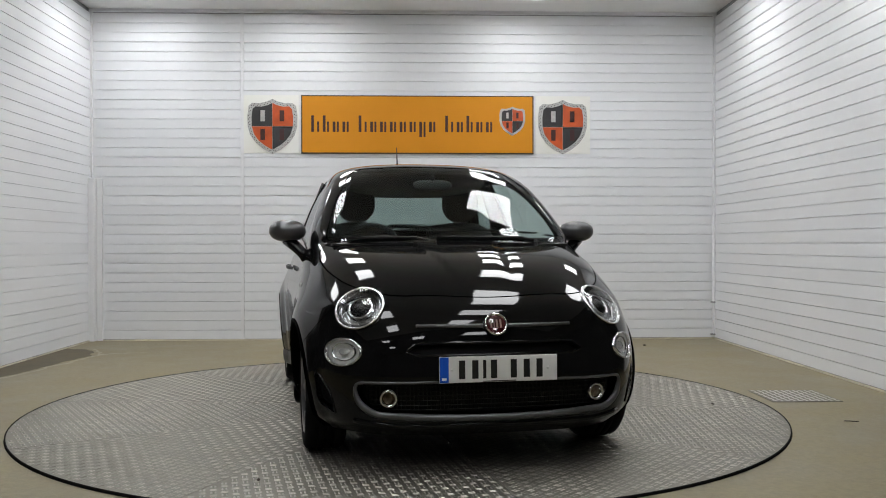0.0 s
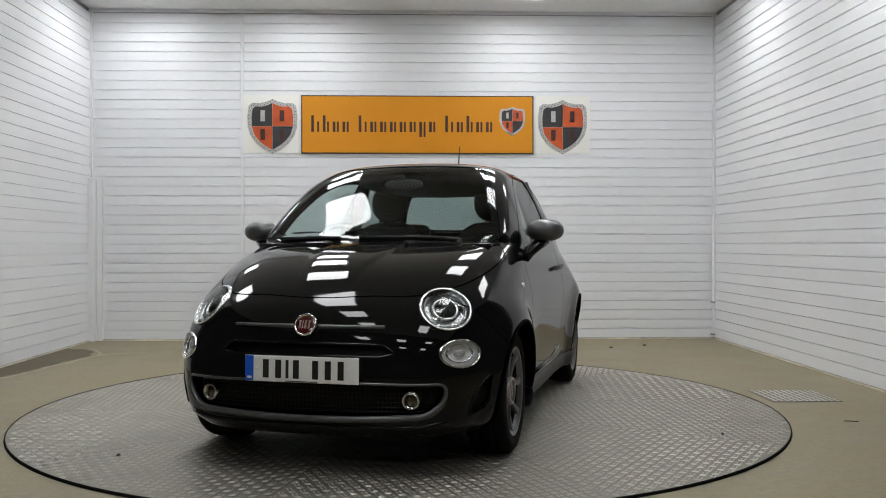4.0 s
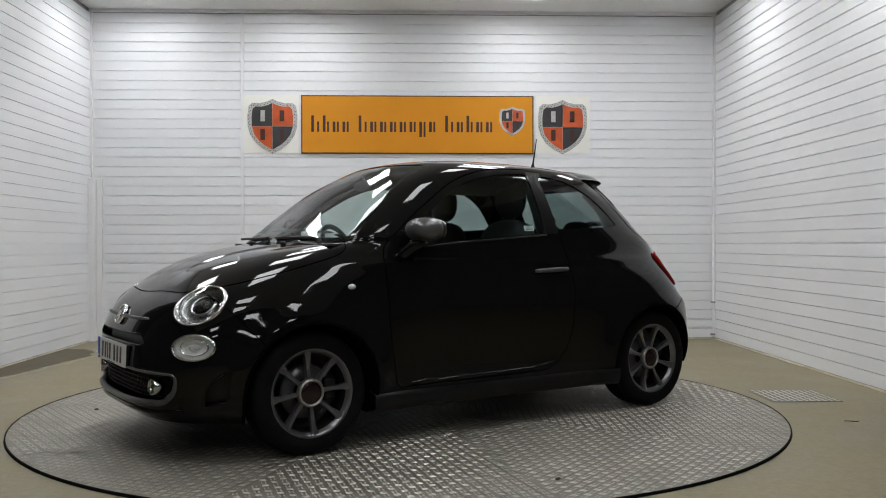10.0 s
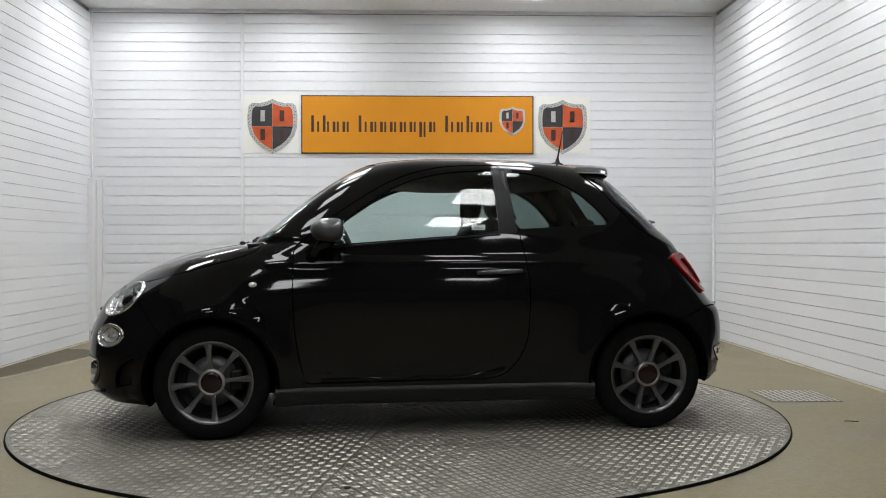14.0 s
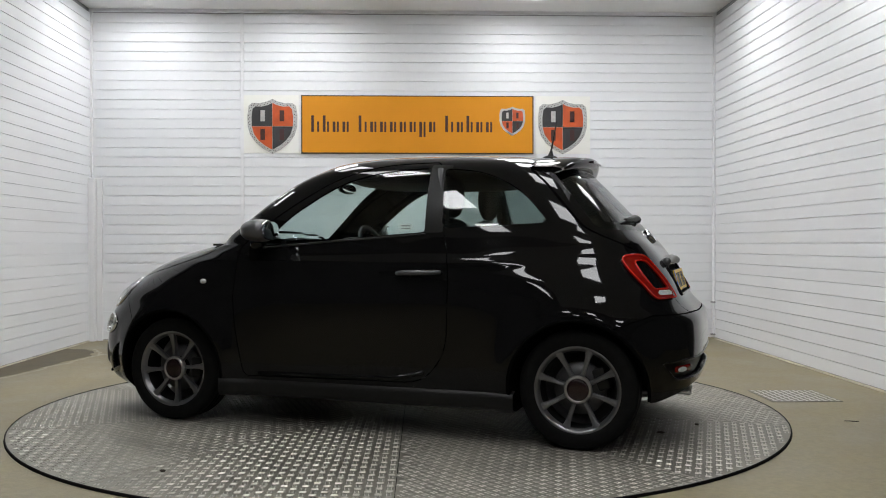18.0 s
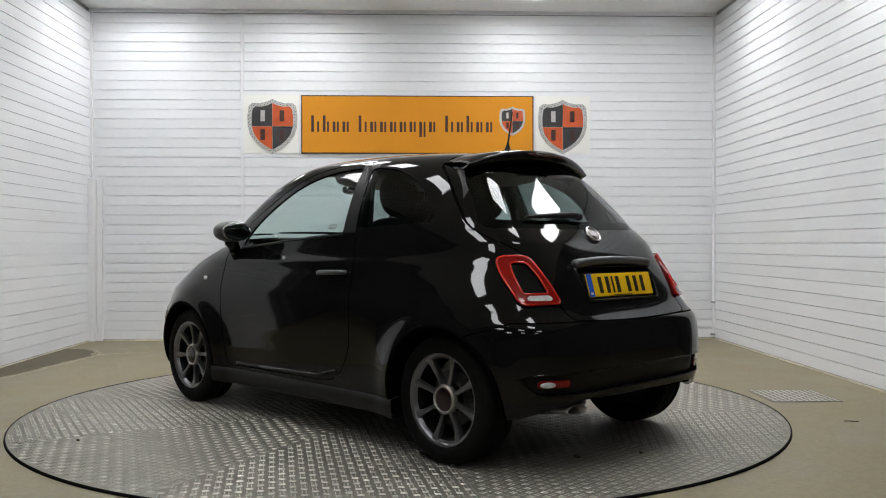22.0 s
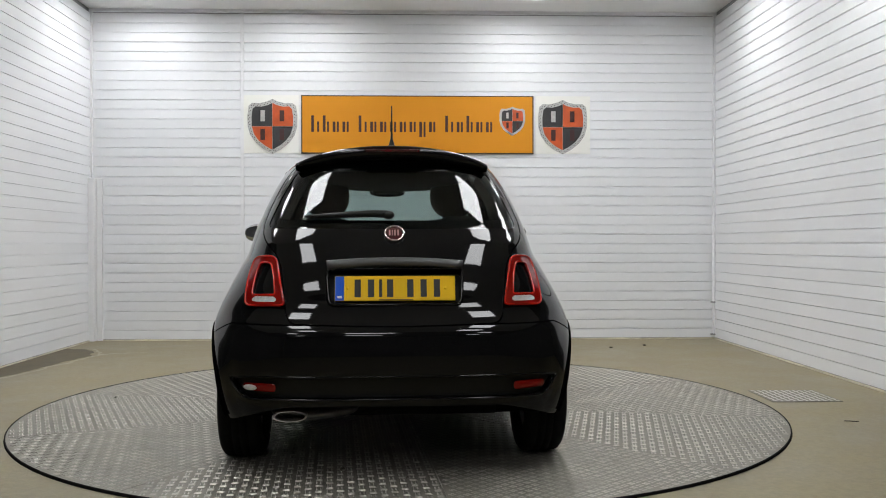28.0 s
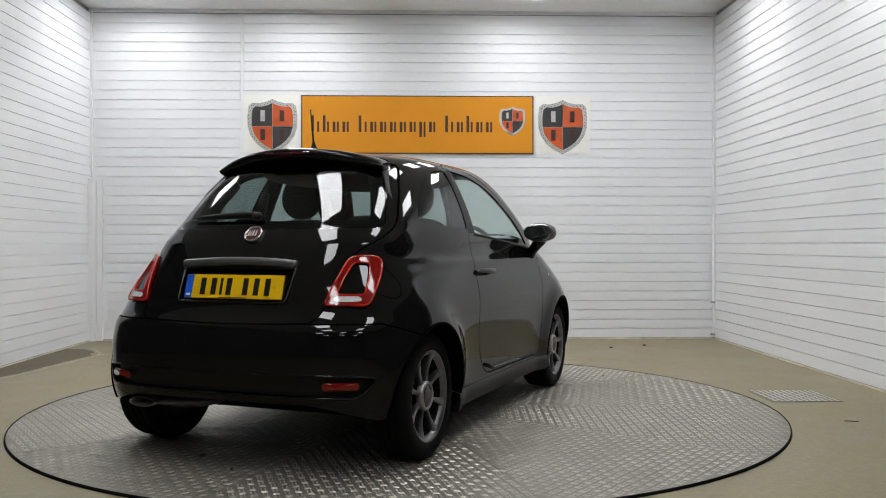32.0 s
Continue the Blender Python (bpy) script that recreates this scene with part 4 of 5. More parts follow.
def dense(pts, step=0.03):
    """A closed outline with points added along its long sides."""
    out = []
    for (a, b), (c, d) in zip(pts, pts[1:] + pts[:1]):
        k = max(1, int(math.hypot(c - a, d - b) / step))
        out += [(a + (c - a) * i / k, b + (d - b) * i / k) for i in range(k)]
    return out


def strip_on(kind, pts, radius, name, material, parent, label="", lift=0.0, closed=False, n=8, flat=1.0):
    P = [at_surface(kind, a, b, lift)[0] for a, b in pts]
    return solid(name, tube(P, radius, n, closed, flat), material, parent, label)


def build_front(car):
    # lower opening: broad satin frame, mesh of small bars, fog lamps
    ring = dense(LOWER_GRILLE)
    surround = strip_on("front", ring, [0.0065 + 0.0085 * min(1, max(0, (0.40 - z) / 0.10)) for y, z in ring], "grille_frame", M_SATIN, car, "satin grey frame of the lower grille", -0.002, True, 10)
    for i in range(61):
        y = -0.57 + 1.14 * i / 60
        lo, hi = 0.268 + max(0, abs(y) - 0.44) * 0.4, 0.398
        P = [at_surface("front", y, z, -0.045)[0] for z in (lo, (lo + hi) / 2, hi)]
        solid("grille_bar", tube(P, 0.0028, 5), M_PLASTIC, surround)
    for k in range(6):
        z = 0.278 + 0.0215 * k
        P = [at_surface("front", y, z, -0.043)[0] for y in np.linspace(-0.56, 0.56, 25)]
        solid("grille_bar", tube(P, 0.0028, 5), M_PLASTIC, surround)
    lip = [at_surface("front", y, 0.222 + 0.25 * max(0, abs(y) - 0.42) ** 1.6, 0.003)[0] for y in np.linspace(-0.60, 0.60, 41)]
    solid("lower_blade", tube(lip, 0.011, 10, flat=0.6), M_PAINT, car, "gloss black lower bumper blade")
    for s in (1, -1):
        p, n = at_surface("front", 0.468, 0.338, -0.012)
        n = Vector((n.x, n.y * 0.5, 0)).normalized()
        m = basis(Vector((p.x, s * p.y, p.z)), Vector((n.x, s * n.y, n.z)))
        f = solid("fog_lamp", lathe([(0.022, 0.02), (0.0235, -0.002), (0.028, -0.008), (0.033, -0.012), (0.0375, -0.009), (0.0385, 0.03)], 32), M_CHROME, car, "small round fog lamp with chrome ring", m)
        solid("fog_reflector", lathe([(0.0235, 0.002), (0.018, 0.010), (0.010, 0.014), (0.0005, 0.015)], 24), M_AMBER, f, "brown lamp centre", m)
        solid("fog_glass", lathe([(0.030, -0.004), (0.018, -0.009), (0.0005, -0.011)], 24), M_CLEAR, f, "", m)
    # chrome strakes either side of the badge
    for s in (1, -1):
        P = [at_surface("front", s * y, 0.640 + 0.006 * (y - 0.06), 0.002)[0] for y in np.linspace(0.056, 0.345, 18)]
        solid("chrome_strake", tube(P, [0.0095 - 0.003 * i / 17 for i in range(18)], 8), M_SATIN, car, "thin dark chrome strake")
    p, n = at_surface("front", 0.0, 0.642, 0.010)
    badge(car, basis(p, n), 0.052, "round chrome and dark red bonnet badge")
    # recess for the plate, plate in front of the upper slot
    m = basis(Vector((1.872, 0, 0.462)), Vector((1, 0, 0.03)))
    number_plate(car, m, M_WHITE, "white front number plate with blue band")
    rbox("plate_holder", 1.838, 1.865, -0.245, 0.245, 0.412, 0.512, 0.004, M_PLASTIC, car)
    slot = [at_surface("front", y, z, -0.004)[0] for y, z in dense(UPPER_GRILLE)]
    solid("slot_rim", tube(slot, 0.006, 8, True), M_PAINT, car, "gloss black rim of the air slot")
    # side openings of the bumper
    for s in (1, -1):
        P = [at_surface("front", y, z, 0.001)[0] for y, z in SIDE_INTAKE]
        P = [Vector((p.x, s * p.y, p.z)) for p in P]
        solid("intake_rim", tube(P, 0.005, 6, True), M_PAINT, car)
    # washer jets and wipers
    for s in (1, -1):
        x, y = 1.00, 0.21 * s
        solid("washer_jet", ball(1.045, y, 1.000, 0.018, 0.014, 0.010, 12, 8), M_PLASTIC, car)
    rbox("scuttle_panel", 0.885, 0.985, -0.63, 0.63, 0.984, 0.996, 0.004, M_PLASTIC, car, "black plastic scuttle panel")
    for y0, y1, x0 in ((-0.13, -0.60, 0.955), (0.46, -0.06, 0.955)):
        a = solid("wiper", tube([(x0, y0, 1.012), (x0 - 0.012, y0 + (y1 - y0) * 0.25, 1.028), (x0 - 0.018, y0 + (y1 - y0) * 0.55, 1.032)], [0.011, 0.008, 0.006], 8), M_PLASTIC, car, "black windscreen wiper")
        bl = [(0.955 - 0.03 * abs(y) ** 2, y, 1.031 - 0.012 * abs(y)) for y in np.linspace(y0 + (y1 - y0) * 0.12, y1 + (y1 - y0) * 0.04, 12)]
        solid("blade", tube(bl, 0.0075, 6), M_PLASTIC, a)
        solid("spindle", lathe([(0.0005, 0.03), (0.014, 0.026), (0.018, 0.0)], 16, "z"), M_PLASTIC, a, "", pose(x0, y0, 0.992))


def build_sides(car):
    for s in (1, -1):

        def put(name, VF, material, parent, label="", smooth=True):
            V, F = VF
            V = [(v[0], v[1] * s, v[2]) for v in V]
            return solid(name, (V, F if s == 1 else [tuple(reversed(f)) for f in F]), material, parent, label, None, smooth)
        # sill skirt between the wheels
        V, F = [], []
        xs = np.linspace(0.83, -0.84, 30)
        for x in xs:
            yb = float(side_y(x, 0.27))
            for dy, z in ((-0.10, 0.162), (-0.014, 0.164), (-0.004, 0.174), (0.002, 0.196), (0.005, 0.225), (0.004, 0.254), (-0.05, 0.268)):
                V.append((x, yb + dy, z))
        for i in range(len(xs) - 1):
            for j in range(6):
                a = i * 7 + j
                F.append((a, a + 1, a + 8, a + 7))
        put("side_skirt", (V, F), M_PLASTIC, car, "satin black side skirt")
        # crease along the lower door
        V, F = tube([(0.60, float(side_y(0.60, 0.305)) - 0.006, 0.292), (0.2, float(side_y(0.2, 0.3)) - 0.002, 0.295), (-0.2, float(side_y(-0.2, 0.3)) - 0.002, 0.302), (-0.36, float(side_y(-0.36, 0.335)) - 0.001, 0.338)], 0.012, 10)
        put("door_rib", (V, F), M_PAINT, car)
        # door handle; a near-black bulge paints the shade of its cupped recess
        yb = float(side_y(-0.335, 0.845))
        V, F = ball(-0.325, yb - 0.002, 0.822, 0.055, 0.008, 0.026, 20, 10)
        h0 = put("door_handle", tube([(-0.215, yb + 0.012, 0.842), (-0.25, yb + 0.030, 0.845), (-0.335, yb + 0.034, 0.848), (-0.42, yb + 0.030, 0.850), (-0.455, yb + 0.010, 0.851)], [0.010, 0.0125, 0.0135, 0.0125, 0.010], 10, flat=0.8), M_SATIN, car, "satin grey door handle")
        put("handle_cup_shade", (V, F), M_SEAM, h0)
        if s == 1:
            V, F = [], []
            for k in range(5):
                x = -0.27 + 0.07 * k / 4
                for z in (1.068, 1.096):
                    V.append((x, float(side_y(x, z)) - 0.007, z))
            F = [(2 * k, 2 * k + 1, 2 * k + 3, 2 * k + 2) for k in range(4)]
            st = put("window_sticker", (V, F), M_WHITE, car, "small white sticker on the door glass")
            for z in (1.075, 1.0825, 1.09):
                put("print_bar", tube([(-0.26, float(side_y(-0.26, z)) - 0.0065, z), (-0.21, float(side_y(-0.21, z)) - 0.0065, z)], 0.0014, 4), M_BLACKINK, st)
        # indicator repeater
        yr = float(side_y(0.943, 0.787))
        r = put("side_repeater", ball(0.943, yr, 0.787, 0.021, 0.010, 0.014, 18, 10), M_LENSGREY, car, "small clear side repeater")
        # mirror: rounded satin shell, black foot, glass
        V, F = ball(0, 0, 0, 0.100, 0.100, 0.060, 28, 18, 0.88)
        V = [(0.552 + (x if x > -0.05 else -0.05 + (x + 0.05) * 0.25), 0.838 + y, 1.066 + z) for x, y, z in V]
        mh = put("door_mirror", (V, F), M_SATIN, car, "rounded satin grey door mirror")
        V, F = ball(0.4875, 0.838, 1.066, 0.004, 0.092, 0.053, 24, 12, 0.88)
        put("mirror_glass", (V, F), M_MIRROR, mh, "mirror glass")
        put("mirror_foot", tube([(0.56, 0.835, 1.015), (0.595, 0.80, 0.985), (0.625, 0.765, 0.950), (0.64, 0.735, 0.920)], [0.034, 0.030, 0.028, 0.034], 12, flat=1.2), M_PAINT, mh, "gloss black mirror foot")
        V, F = tube([(0.60, float(side_y(0.6, 0.978)) + 0.002, 0.972), (0.2, float(side_y(0.2, 1.02)) + 0.002, 1.006), (-0.35, float(side_y(-0.35, 1.05)) + 0.002, 1.044)], 0.006, 6)
        put("waist_strip", (V, F), M_PLASTIC, car, "black rubber waist strip")


def build_rear(car):
    # roof spoiler: a curved blade over the rear window
    V, F = [], []
    ys = np.linspace(-0.474, 0.474, 41)
    for y in ys:
        e = 1 - (abs(y) / 0.492) ** 4
        xr = -1.108 + 0.42 * y * y
        zt = 1.466 - 0.24 * y * y - 0.55 * y ** 4
        tip = 0.055 * max(e, 0.0) ** 0.5
        z0 = 1.484 - 0.28 * y * y - 0.5 * y ** 4
        for x, z in ((-0.80, z0 - 0.006), (-0.87, zt + 0.012), ((-0.90 + xr) / 2, zt + 0.010), (xr + 0.015, zt + 0.004), (xr, zt - 0.006), (xr - 0.002, zt - tip * 0.5), (xr + 0.012, zt - tip), (xr + 0.05, zt - tip - 0.012), (xr + 0.13, zt - 0.075)):
            V.append((x, y, z))
    for i in range(40):
        for j in range(8):
            a = i * 9 + j
            F.append((a, a + 1, a + 10, a + 9))
    F.append(tuple(range(9)))
    F.append(tuple(40 * 9 + k for k in range(9))[::-1])
    sp = solid("roof_spoiler", (V, F), M_PAINT, car, "gloss black roof spoiler")
    rbox("brake_light", -1.118, -1.102, -0.13, 0.13, 1.438, 1.450, 0.003, M_REDDARK, sp, "high dark red brake lamp")
    # aerial
    a = solid("aerial", tube([(-0.846, 0, 1.475), (-0.850, 0, 1.50), (-0.853, 0, 1.53), (-0.870, 0, 1.62), (-0.884, 0, 1.695)], [0.030, 0.016, 0.006, 0.004, 0.003], 12), M_PLASTIC, car, "short black roof aerial")
    solid("aerial_foot", ball(-0.845, 0, 1.482, 0.045, 0.025, 0.018, 16, 10), M_PLASTIC, a)
    # plate niche, chrome-topped handle, plate, badge
    niche = []
    for y, z in PLATE_NICHE:
        niche.append(at_surface("rear", y, z, 0.002)[0])
    solid("plate_niche_rim", tube(niche, 0.007, 8, True), M_PAINT, car, "gloss black rim of the plate recess")
    handle = [at_surface("rear", y, 0.905 - 0.05 * y * y * 3, 0.016)[0] for y in np.linspace(-0.295, 0.295, 30)]
    solid("tailgate_handle", tube(handle, 0.021, 12), M_SATIN, car, "satin dark chrome tailgate handle")
    n = Vector((-1, 0, 0.29)).normalized()
    m = basis(Vector((-1.571, 0, 0.802)), n)
    rbox("plate_bed", -0.262, 0.262, 0.007, 0.02, -0.058, 0.058, 0.003, M_PLASTIC, car, "", m)
    number_plate(car, m, M_YELLOW, "yellow rear number plate with blue band")
    p, nn = at_surface("rear", 0.0, 1.035, 0.006)
    badge(car, basis(p, nn), 0.047, "round chrome and dark red tailgate badge")
    # rear wiper
    P = [at_surface("rear", y, 1.108 + 0.014 * (1 - abs(y - 0.09) / 0.3), 0.016)[0] for y in np.linspace(0.025, 0.40, 14)]
    w = solid("rear_wiper", tube(P, [0.018, 0.018, 0.0175, 0.017, 0.0165, 0.016, 0.015, 0.014, 0.013, 0.012, 0.011, 0.009, 0.007, 0.005], 10), M_PLASTIC, car, "black rear wiper")
    solid("wiper_boss", ball(P[0].x, P[0].y, P[0].z - 0.004, 0.022, 0.028, 0.021, 16, 10), M_PLASTIC, w)
    # reflectors in the bumper insert, tail pipe, rear lower skirt
    for s in (1, -1):
        pts = [(y * s, z) for y, z in rounded_poly([(0.505, 0.372, 0.02), (0.650, 0.376, 0.03), (0.650, 0.408, 0.02), (0.505, 0.408, 0.02)], 0.015)]
        P = [at_surface("rear", y, z, -0.008)[0] for y, z in pts]
        c = sum(P, Vector()) / len(P)
        V = [tuple(p) for p in P] + [tuple(p + (c - p) * 0.25 + Vector((-0.008, 0.003 * s, 0))) for p in P]
        k = len(P)
        F = [(i, (i + 1) % k, k + (i + 1) % k, k + i) for i in range(k)] + [tuple(range(k, 2 * k))]
        r = solid("rear_reflector", (V, F if s == 1 else [tuple(reversed(f)) for f in F]), M_RED, car, "red rear fog lamp and reflector")
        if s == 1:
            p0, n0 = at_surface("rear", 0.612, 0.391, 0.002)
            solid("clear_section", ball(0, 0, 0, 0.036, 0.006, 0.013, 16, 8), M_LENSGREY, r, "clear lens section", basis(p0, n0))
    rim = [at_surface("rear", y, z, 0.0)[0] for y, z in dense(REAR_INSERT)]
    solid("insert_rim", tube(rim, 0.005, 6, True), M_PAINT, car)
    V, F = lathe([(0.040, 0.10), (0.044, 0.0), (0.046, -0.045), (0.0435, -0.050), (0.039, -0.045), (0.038, 0.03)], 32)
    V = [(v[0] * 1.6, v[1], v[2] * 0.5) for v in V]
    solid("tail_pipe", (V, F), M_DISC, car, "oval dull chrome tail pipe", basis(Vector((-1.605, 0.445, 0.268)), Vector((-1, 0, 0))))
    solid("silencer", ball(-1.42, 0.36, 0.262, 0.16, 0.20, 0.045, 20, 10), M_SATIN, car, "dull dark metal silencer")


def build_under(car):
    rbox("floor_pan", -1.22, 1.60, -0.50, 0.50, 0.185, 0.24, 0.02, M_TYRE, car, "dark underbody")
    for x in (WX, -WX):
        solid("axle", tube([(x, -0.60, WZ - 0.02), (x, 0.60, WZ - 0.02)], 0.035, 10), M_TYRE, car)
    # added dark boxes behind the bumpers so that no light shows through
    rbox("front_light_block", 1.50, 1.56, -0.62, 0.62, 0.20, 0.72, 0.02, M_TYRE, car)
    rbox("engine_bay_block", 0.80, 1.50, -0.50, 0.50, 0.22, 0.80, 0.05, M_TYRE, car)
    rbox("boot_light_block", -1.56, -0.70, -0.58, 0.58, 0.285, 0.62, 0.04, M_TYRE, car)


def build_cabin(car):
    c = car
    dash = ball(0.64, 0, 0.875, 0.25, 0.66, 0.125, 32, 16, 0.7)
    d = solid("dashboard", dash, M_TRIMDARK, c, "black dashboard")
    solid("instrument_hood", ball(0.56, -0.37, 0.985, 0.11, 0.17, 0.055, 20, 12), M_TRIMDARK, d)
    # steering wheel on the car's right
    V, F = [], []
    ring = [(0.185 * math.cos(a), 0, 0.185 * math.sin(a)) for a in np.linspace(0, 2 * math.pi, 40, endpoint=False)]
    m = pose(0.40, -0.37, 0.935) @ pose(0, 0, 0, 0, 0, 90) @ pose(0, 0, 0, 25, 0, 0)
    w = solid("steering_wheel", tube(ring, 0.015, 8, True), M_TRIMDARK, c, "black steering wheel", m)
    solid("wheel_hub", ball(0, 0, -0.01, 0.07, 0.025, 0.06, 16, 10), M_TRIMDARK, w, "", m)
    for a in (0, 180, 270):
        r = math.radians(a)
        solid("wheel_spoke", tube([(0.05 * math.cos(r), 0, 0.05 * math.sin(r)), (0.18 * math.cos(r), 0, 0.18 * math.sin(r))], 0.014, 6), M_TRIMDARK, w, "", m)
    for s in (1, -1):
        y = 0.355 * s
        seat = solid("front_seat", ball(0.02, y, 0.52, 0.27, 0.255, 0.10, 24, 14, 0.6), M_SEAT, c, "black fabric front seat")
        mb = pose(-0.25, y, 0.60) @ pose(0, 0, 0, 0, -14, 0)
        solid("seat_back", ball(0, 0, 0.25, 0.085, 0.245, 0.30, 24, 16, 0.62), M_SEAT, seat, "", mb)
        solid("headrest", ball(-0.375, y, 1.262, 0.055, 0.128, 0.125, 24, 16, 0.9), M_SEAT, seat, "round black headrest")
        for k in (-0.05, 0.05):
            solid("headrest_post", tube([(-0.355, y + k, 1.10), (-0.372, y + k, 1.20)], 0.006, 6), M_CHROME, seat)
        # rear seat halves
        rs = solid("rear_seat", ball(-0.62, y * 0.95, 0.56, 0.22, 0.30, 0.09, 20, 12, 0.6), M_SEAT, c, "black fabric rear seat")
        solid("seat_back", ball(-0.88, y * 0.95, 0.80, 0.09, 0.30, 0.24, 20, 14, 0.6), M_SEAT, rs)
        solid("headrest", ball(-0.93, y * 0.95, 1.075, 0.045, 0.11, 0.062, 20, 12, 0.8), M_SEAT, rs, "low black rear headrest")
        # door linings and belts
        V = []
        rbox("door_lining", -0.45, 0.66, (0.665 if s == 1 else -0.690), (0.690 if s == 1 else -0.665), 0.30, 0.955, 0.01, M_TRIMDARK, c)
        solid("seat_belt", tube([(-0.40, s * 0.565, 1.30), (-0.42, s * 0.60, 1.05), (-0.42, s * 0.63, 0.70)], 0.012, 6, flat=2.0), M_SEAT, c)
    for s in (1, -1):
        trim = [(x, s * (float(side_y(x, z)) - 0.075), z) for x, z in ((-0.93, 1.33), (-1.02, 1.22), (-1.06, 1.06))]
        solid("pillar_trim", tube(trim, [0.055, 0.06, 0.065], 10, flat=0.5), M_TRIMDARK, c)
        solid("centre_pillar_trim", tube([(-0.37, s * 0.535, 1.38), (-0.395, s * 0.60, 1.20), (-0.41, s * 0.655, 1.03)], [0.05, 0.055, 0.06], 8, flat=0.4), M_TRIMDARK, c)
    solid("roof_lining", ball(-0.30, 0, 1.385, 0.66, 0.45, 0.075, 32, 12, 0.75), M_TRIMDARK, c, "dark roof lining")
    mm = solid("rear_view_mirror", ball(0.435, 0, 1.335, 0.020, 0.115, 0.032, 20, 12, 0.75), M_TRIMDARK, c, "black rear-view mirror")
    solid("mirror_glass", ball(0.417, 0, 1.335, 0.003, 0.10, 0.025, 16, 10, 0.8), M_MIRROR, mm)
    solid("mirror_stem", tube([(0.425, 0, 1.35), (0.455, 0, 1.385)], 0.012, 8), M_TRIMDARK, mm)
    rbox("parcel_shelf", -1.33, -0.98, -0.50, 0.50, 1.0, 1.02, 0.006, M_TRIMDARK, c, "black parcel shelf")


def build_car():
    made = tagged(new("car"), "gloss black three-door city hatchback on the turntable", "car")
    build_skin(made)
    build_wheels(made)
    build_lamps_front(made)
    build_front(made)
    build_sides(made)
    build_rear(made)
    build_under(made)
    build_cabin(made)
    return made


# ---- turntable ----
TABLE_R = 2.223
SECTORS = 10


def build_turntable():
    table = tagged(new("turntable"), "round turntable faced with worn aluminium tread plate in ten sectors", "turntable")
    V, F = lathe([(0.0005, -0.010), (TABLE_R, -0.010), (TABLE_R + 0.0005, 0.0005), (TABLE_R + 0.004, 0.0015), (TABLE_R + 0.007, 0.0), (TABLE_R + 0.009, -0.0118)], 240, "z")
    link("black_edge", mesh_from("black_edge", V, F, False), M_BLACKGAP, table, "black rubber edge strip round the table")
    span = 2 * math.pi / SECTORS
    # one sector of plate with a fine seam along its edges
    g = 0.0018
    V, F = [(g / math.sin(span / 2) * math.cos(span / 2), g / math.sin(span / 2) * math.sin(span / 2), -0.002)], []
    n = 24
    for i in range(n + 1):
        a = span * i / n
        d = g / TABLE_R
        a = min(max(a, d), span - d)
        V.append((TABLE_R * math.cos(a), TABLE_R * math.sin(a), -0.002))
    k = len(V)
    V += [(x, y, -0.0095) for x, y, z in V]
    F.append(tuple(range(k)))
    F += [(i, i + k, (i + 1) % k + k, (i + 1) % k) for i in range(k)]
    plate = mesh_from("plate", V, F, False)
    plate.materials.append(M_PLATE)
    # raised bars: a basket weave of paired bars, square to the sector's far edge
    p, L, W, T = 0.0435, 0.0165, 0.0042, 0.0022
    V, F = [], []
    ca, sa = math.cos(span), math.sin(span)
    for i in range(-60, 60):
        for j in range(-60, 60):
            u0, v0 = (i + 0.5) * p, (j + 0.5) * p
            x, y = ca * u0 - sa * v0, sa * u0 + ca * v0
            r, a = math.hypot(x, y), math.atan2(y, x)
            if r > TABLE_R - 0.014 or a * r < 0.012 or (span - a) * r < 0.012 or a > span or a < 0:
                continue
            for off in (-0.0078, 0.0078):
                k = len(V)
                for dl, dw, z in ((-1, 0, 0), (-0.7, -1, 0), (0.7, -1, 0), (1, 0, 0), (0.7, 1, 0), (-0.7, 1, 0), (-0.75, 0, 0.9), (-0.55, -0.3, 1), (0.55, -0.3, 1), (0.75, 0, 0.9), (0.55, 0.3, 1), (-0.55, 0.3, 1)):
                    u, v = dl * L, dw * W + off
                    if (i + j) % 2:
                        u, v = -v, u
                    V.append((x + ca * u - sa * v, y + sa * u + ca * v, -0.002 + T * z))
                F.append((k + 6, k + 7, k + 8, k + 9, k + 10, k + 11))
                for q in range(6):
                    F.append((k + q, k + (q + 1) % 6, k + 6 + (q + 1) % 6, k + 6 + q))
    tread = mesh_from("tread", V, F, False)
    tread.materials.append(M_TREAD)
    for k in range(SECTORS):
        ob = new("tread_plate", plate)
        ob.parent = table
        ob.matrix_basis = pose(0, 0, 0, 0, 0, 2.5 + 36 * k)
        t = new("tread", tread)
        t.parent = ob
        tagged(t, kind="stuff")
    for x, y, r in ((-1.577, 0.335, 0.024), (-1.742, 0.057, 0.012), (1.62, -0.9, 0.014), (0.4, 1.86, 0.016)):
        solid("dirt_spot", ball(x, y, 0.003, r, r * 0.5, 0.006, 10, 6), M_LEAF, table, "dark crumb of dirt on the plates")
    return table


# ---- things in the room ----
def shield_outline(w, h):
    pts = [(0.0, 0.5), (0.10, 0.455), (0.25, 0.42), (0.40, 0.425), (0.47, 0.37), (0.495, 0.20), (0.49, 0.0), (0.44, -0.16), (0.33, -0.30), (0.18, -0.41), (0.0, -0.5)]
    right = [(x * w, z * h) for x, z in pts]
    return right + [(-x, z) for x, z in right[-2:0:-1]]


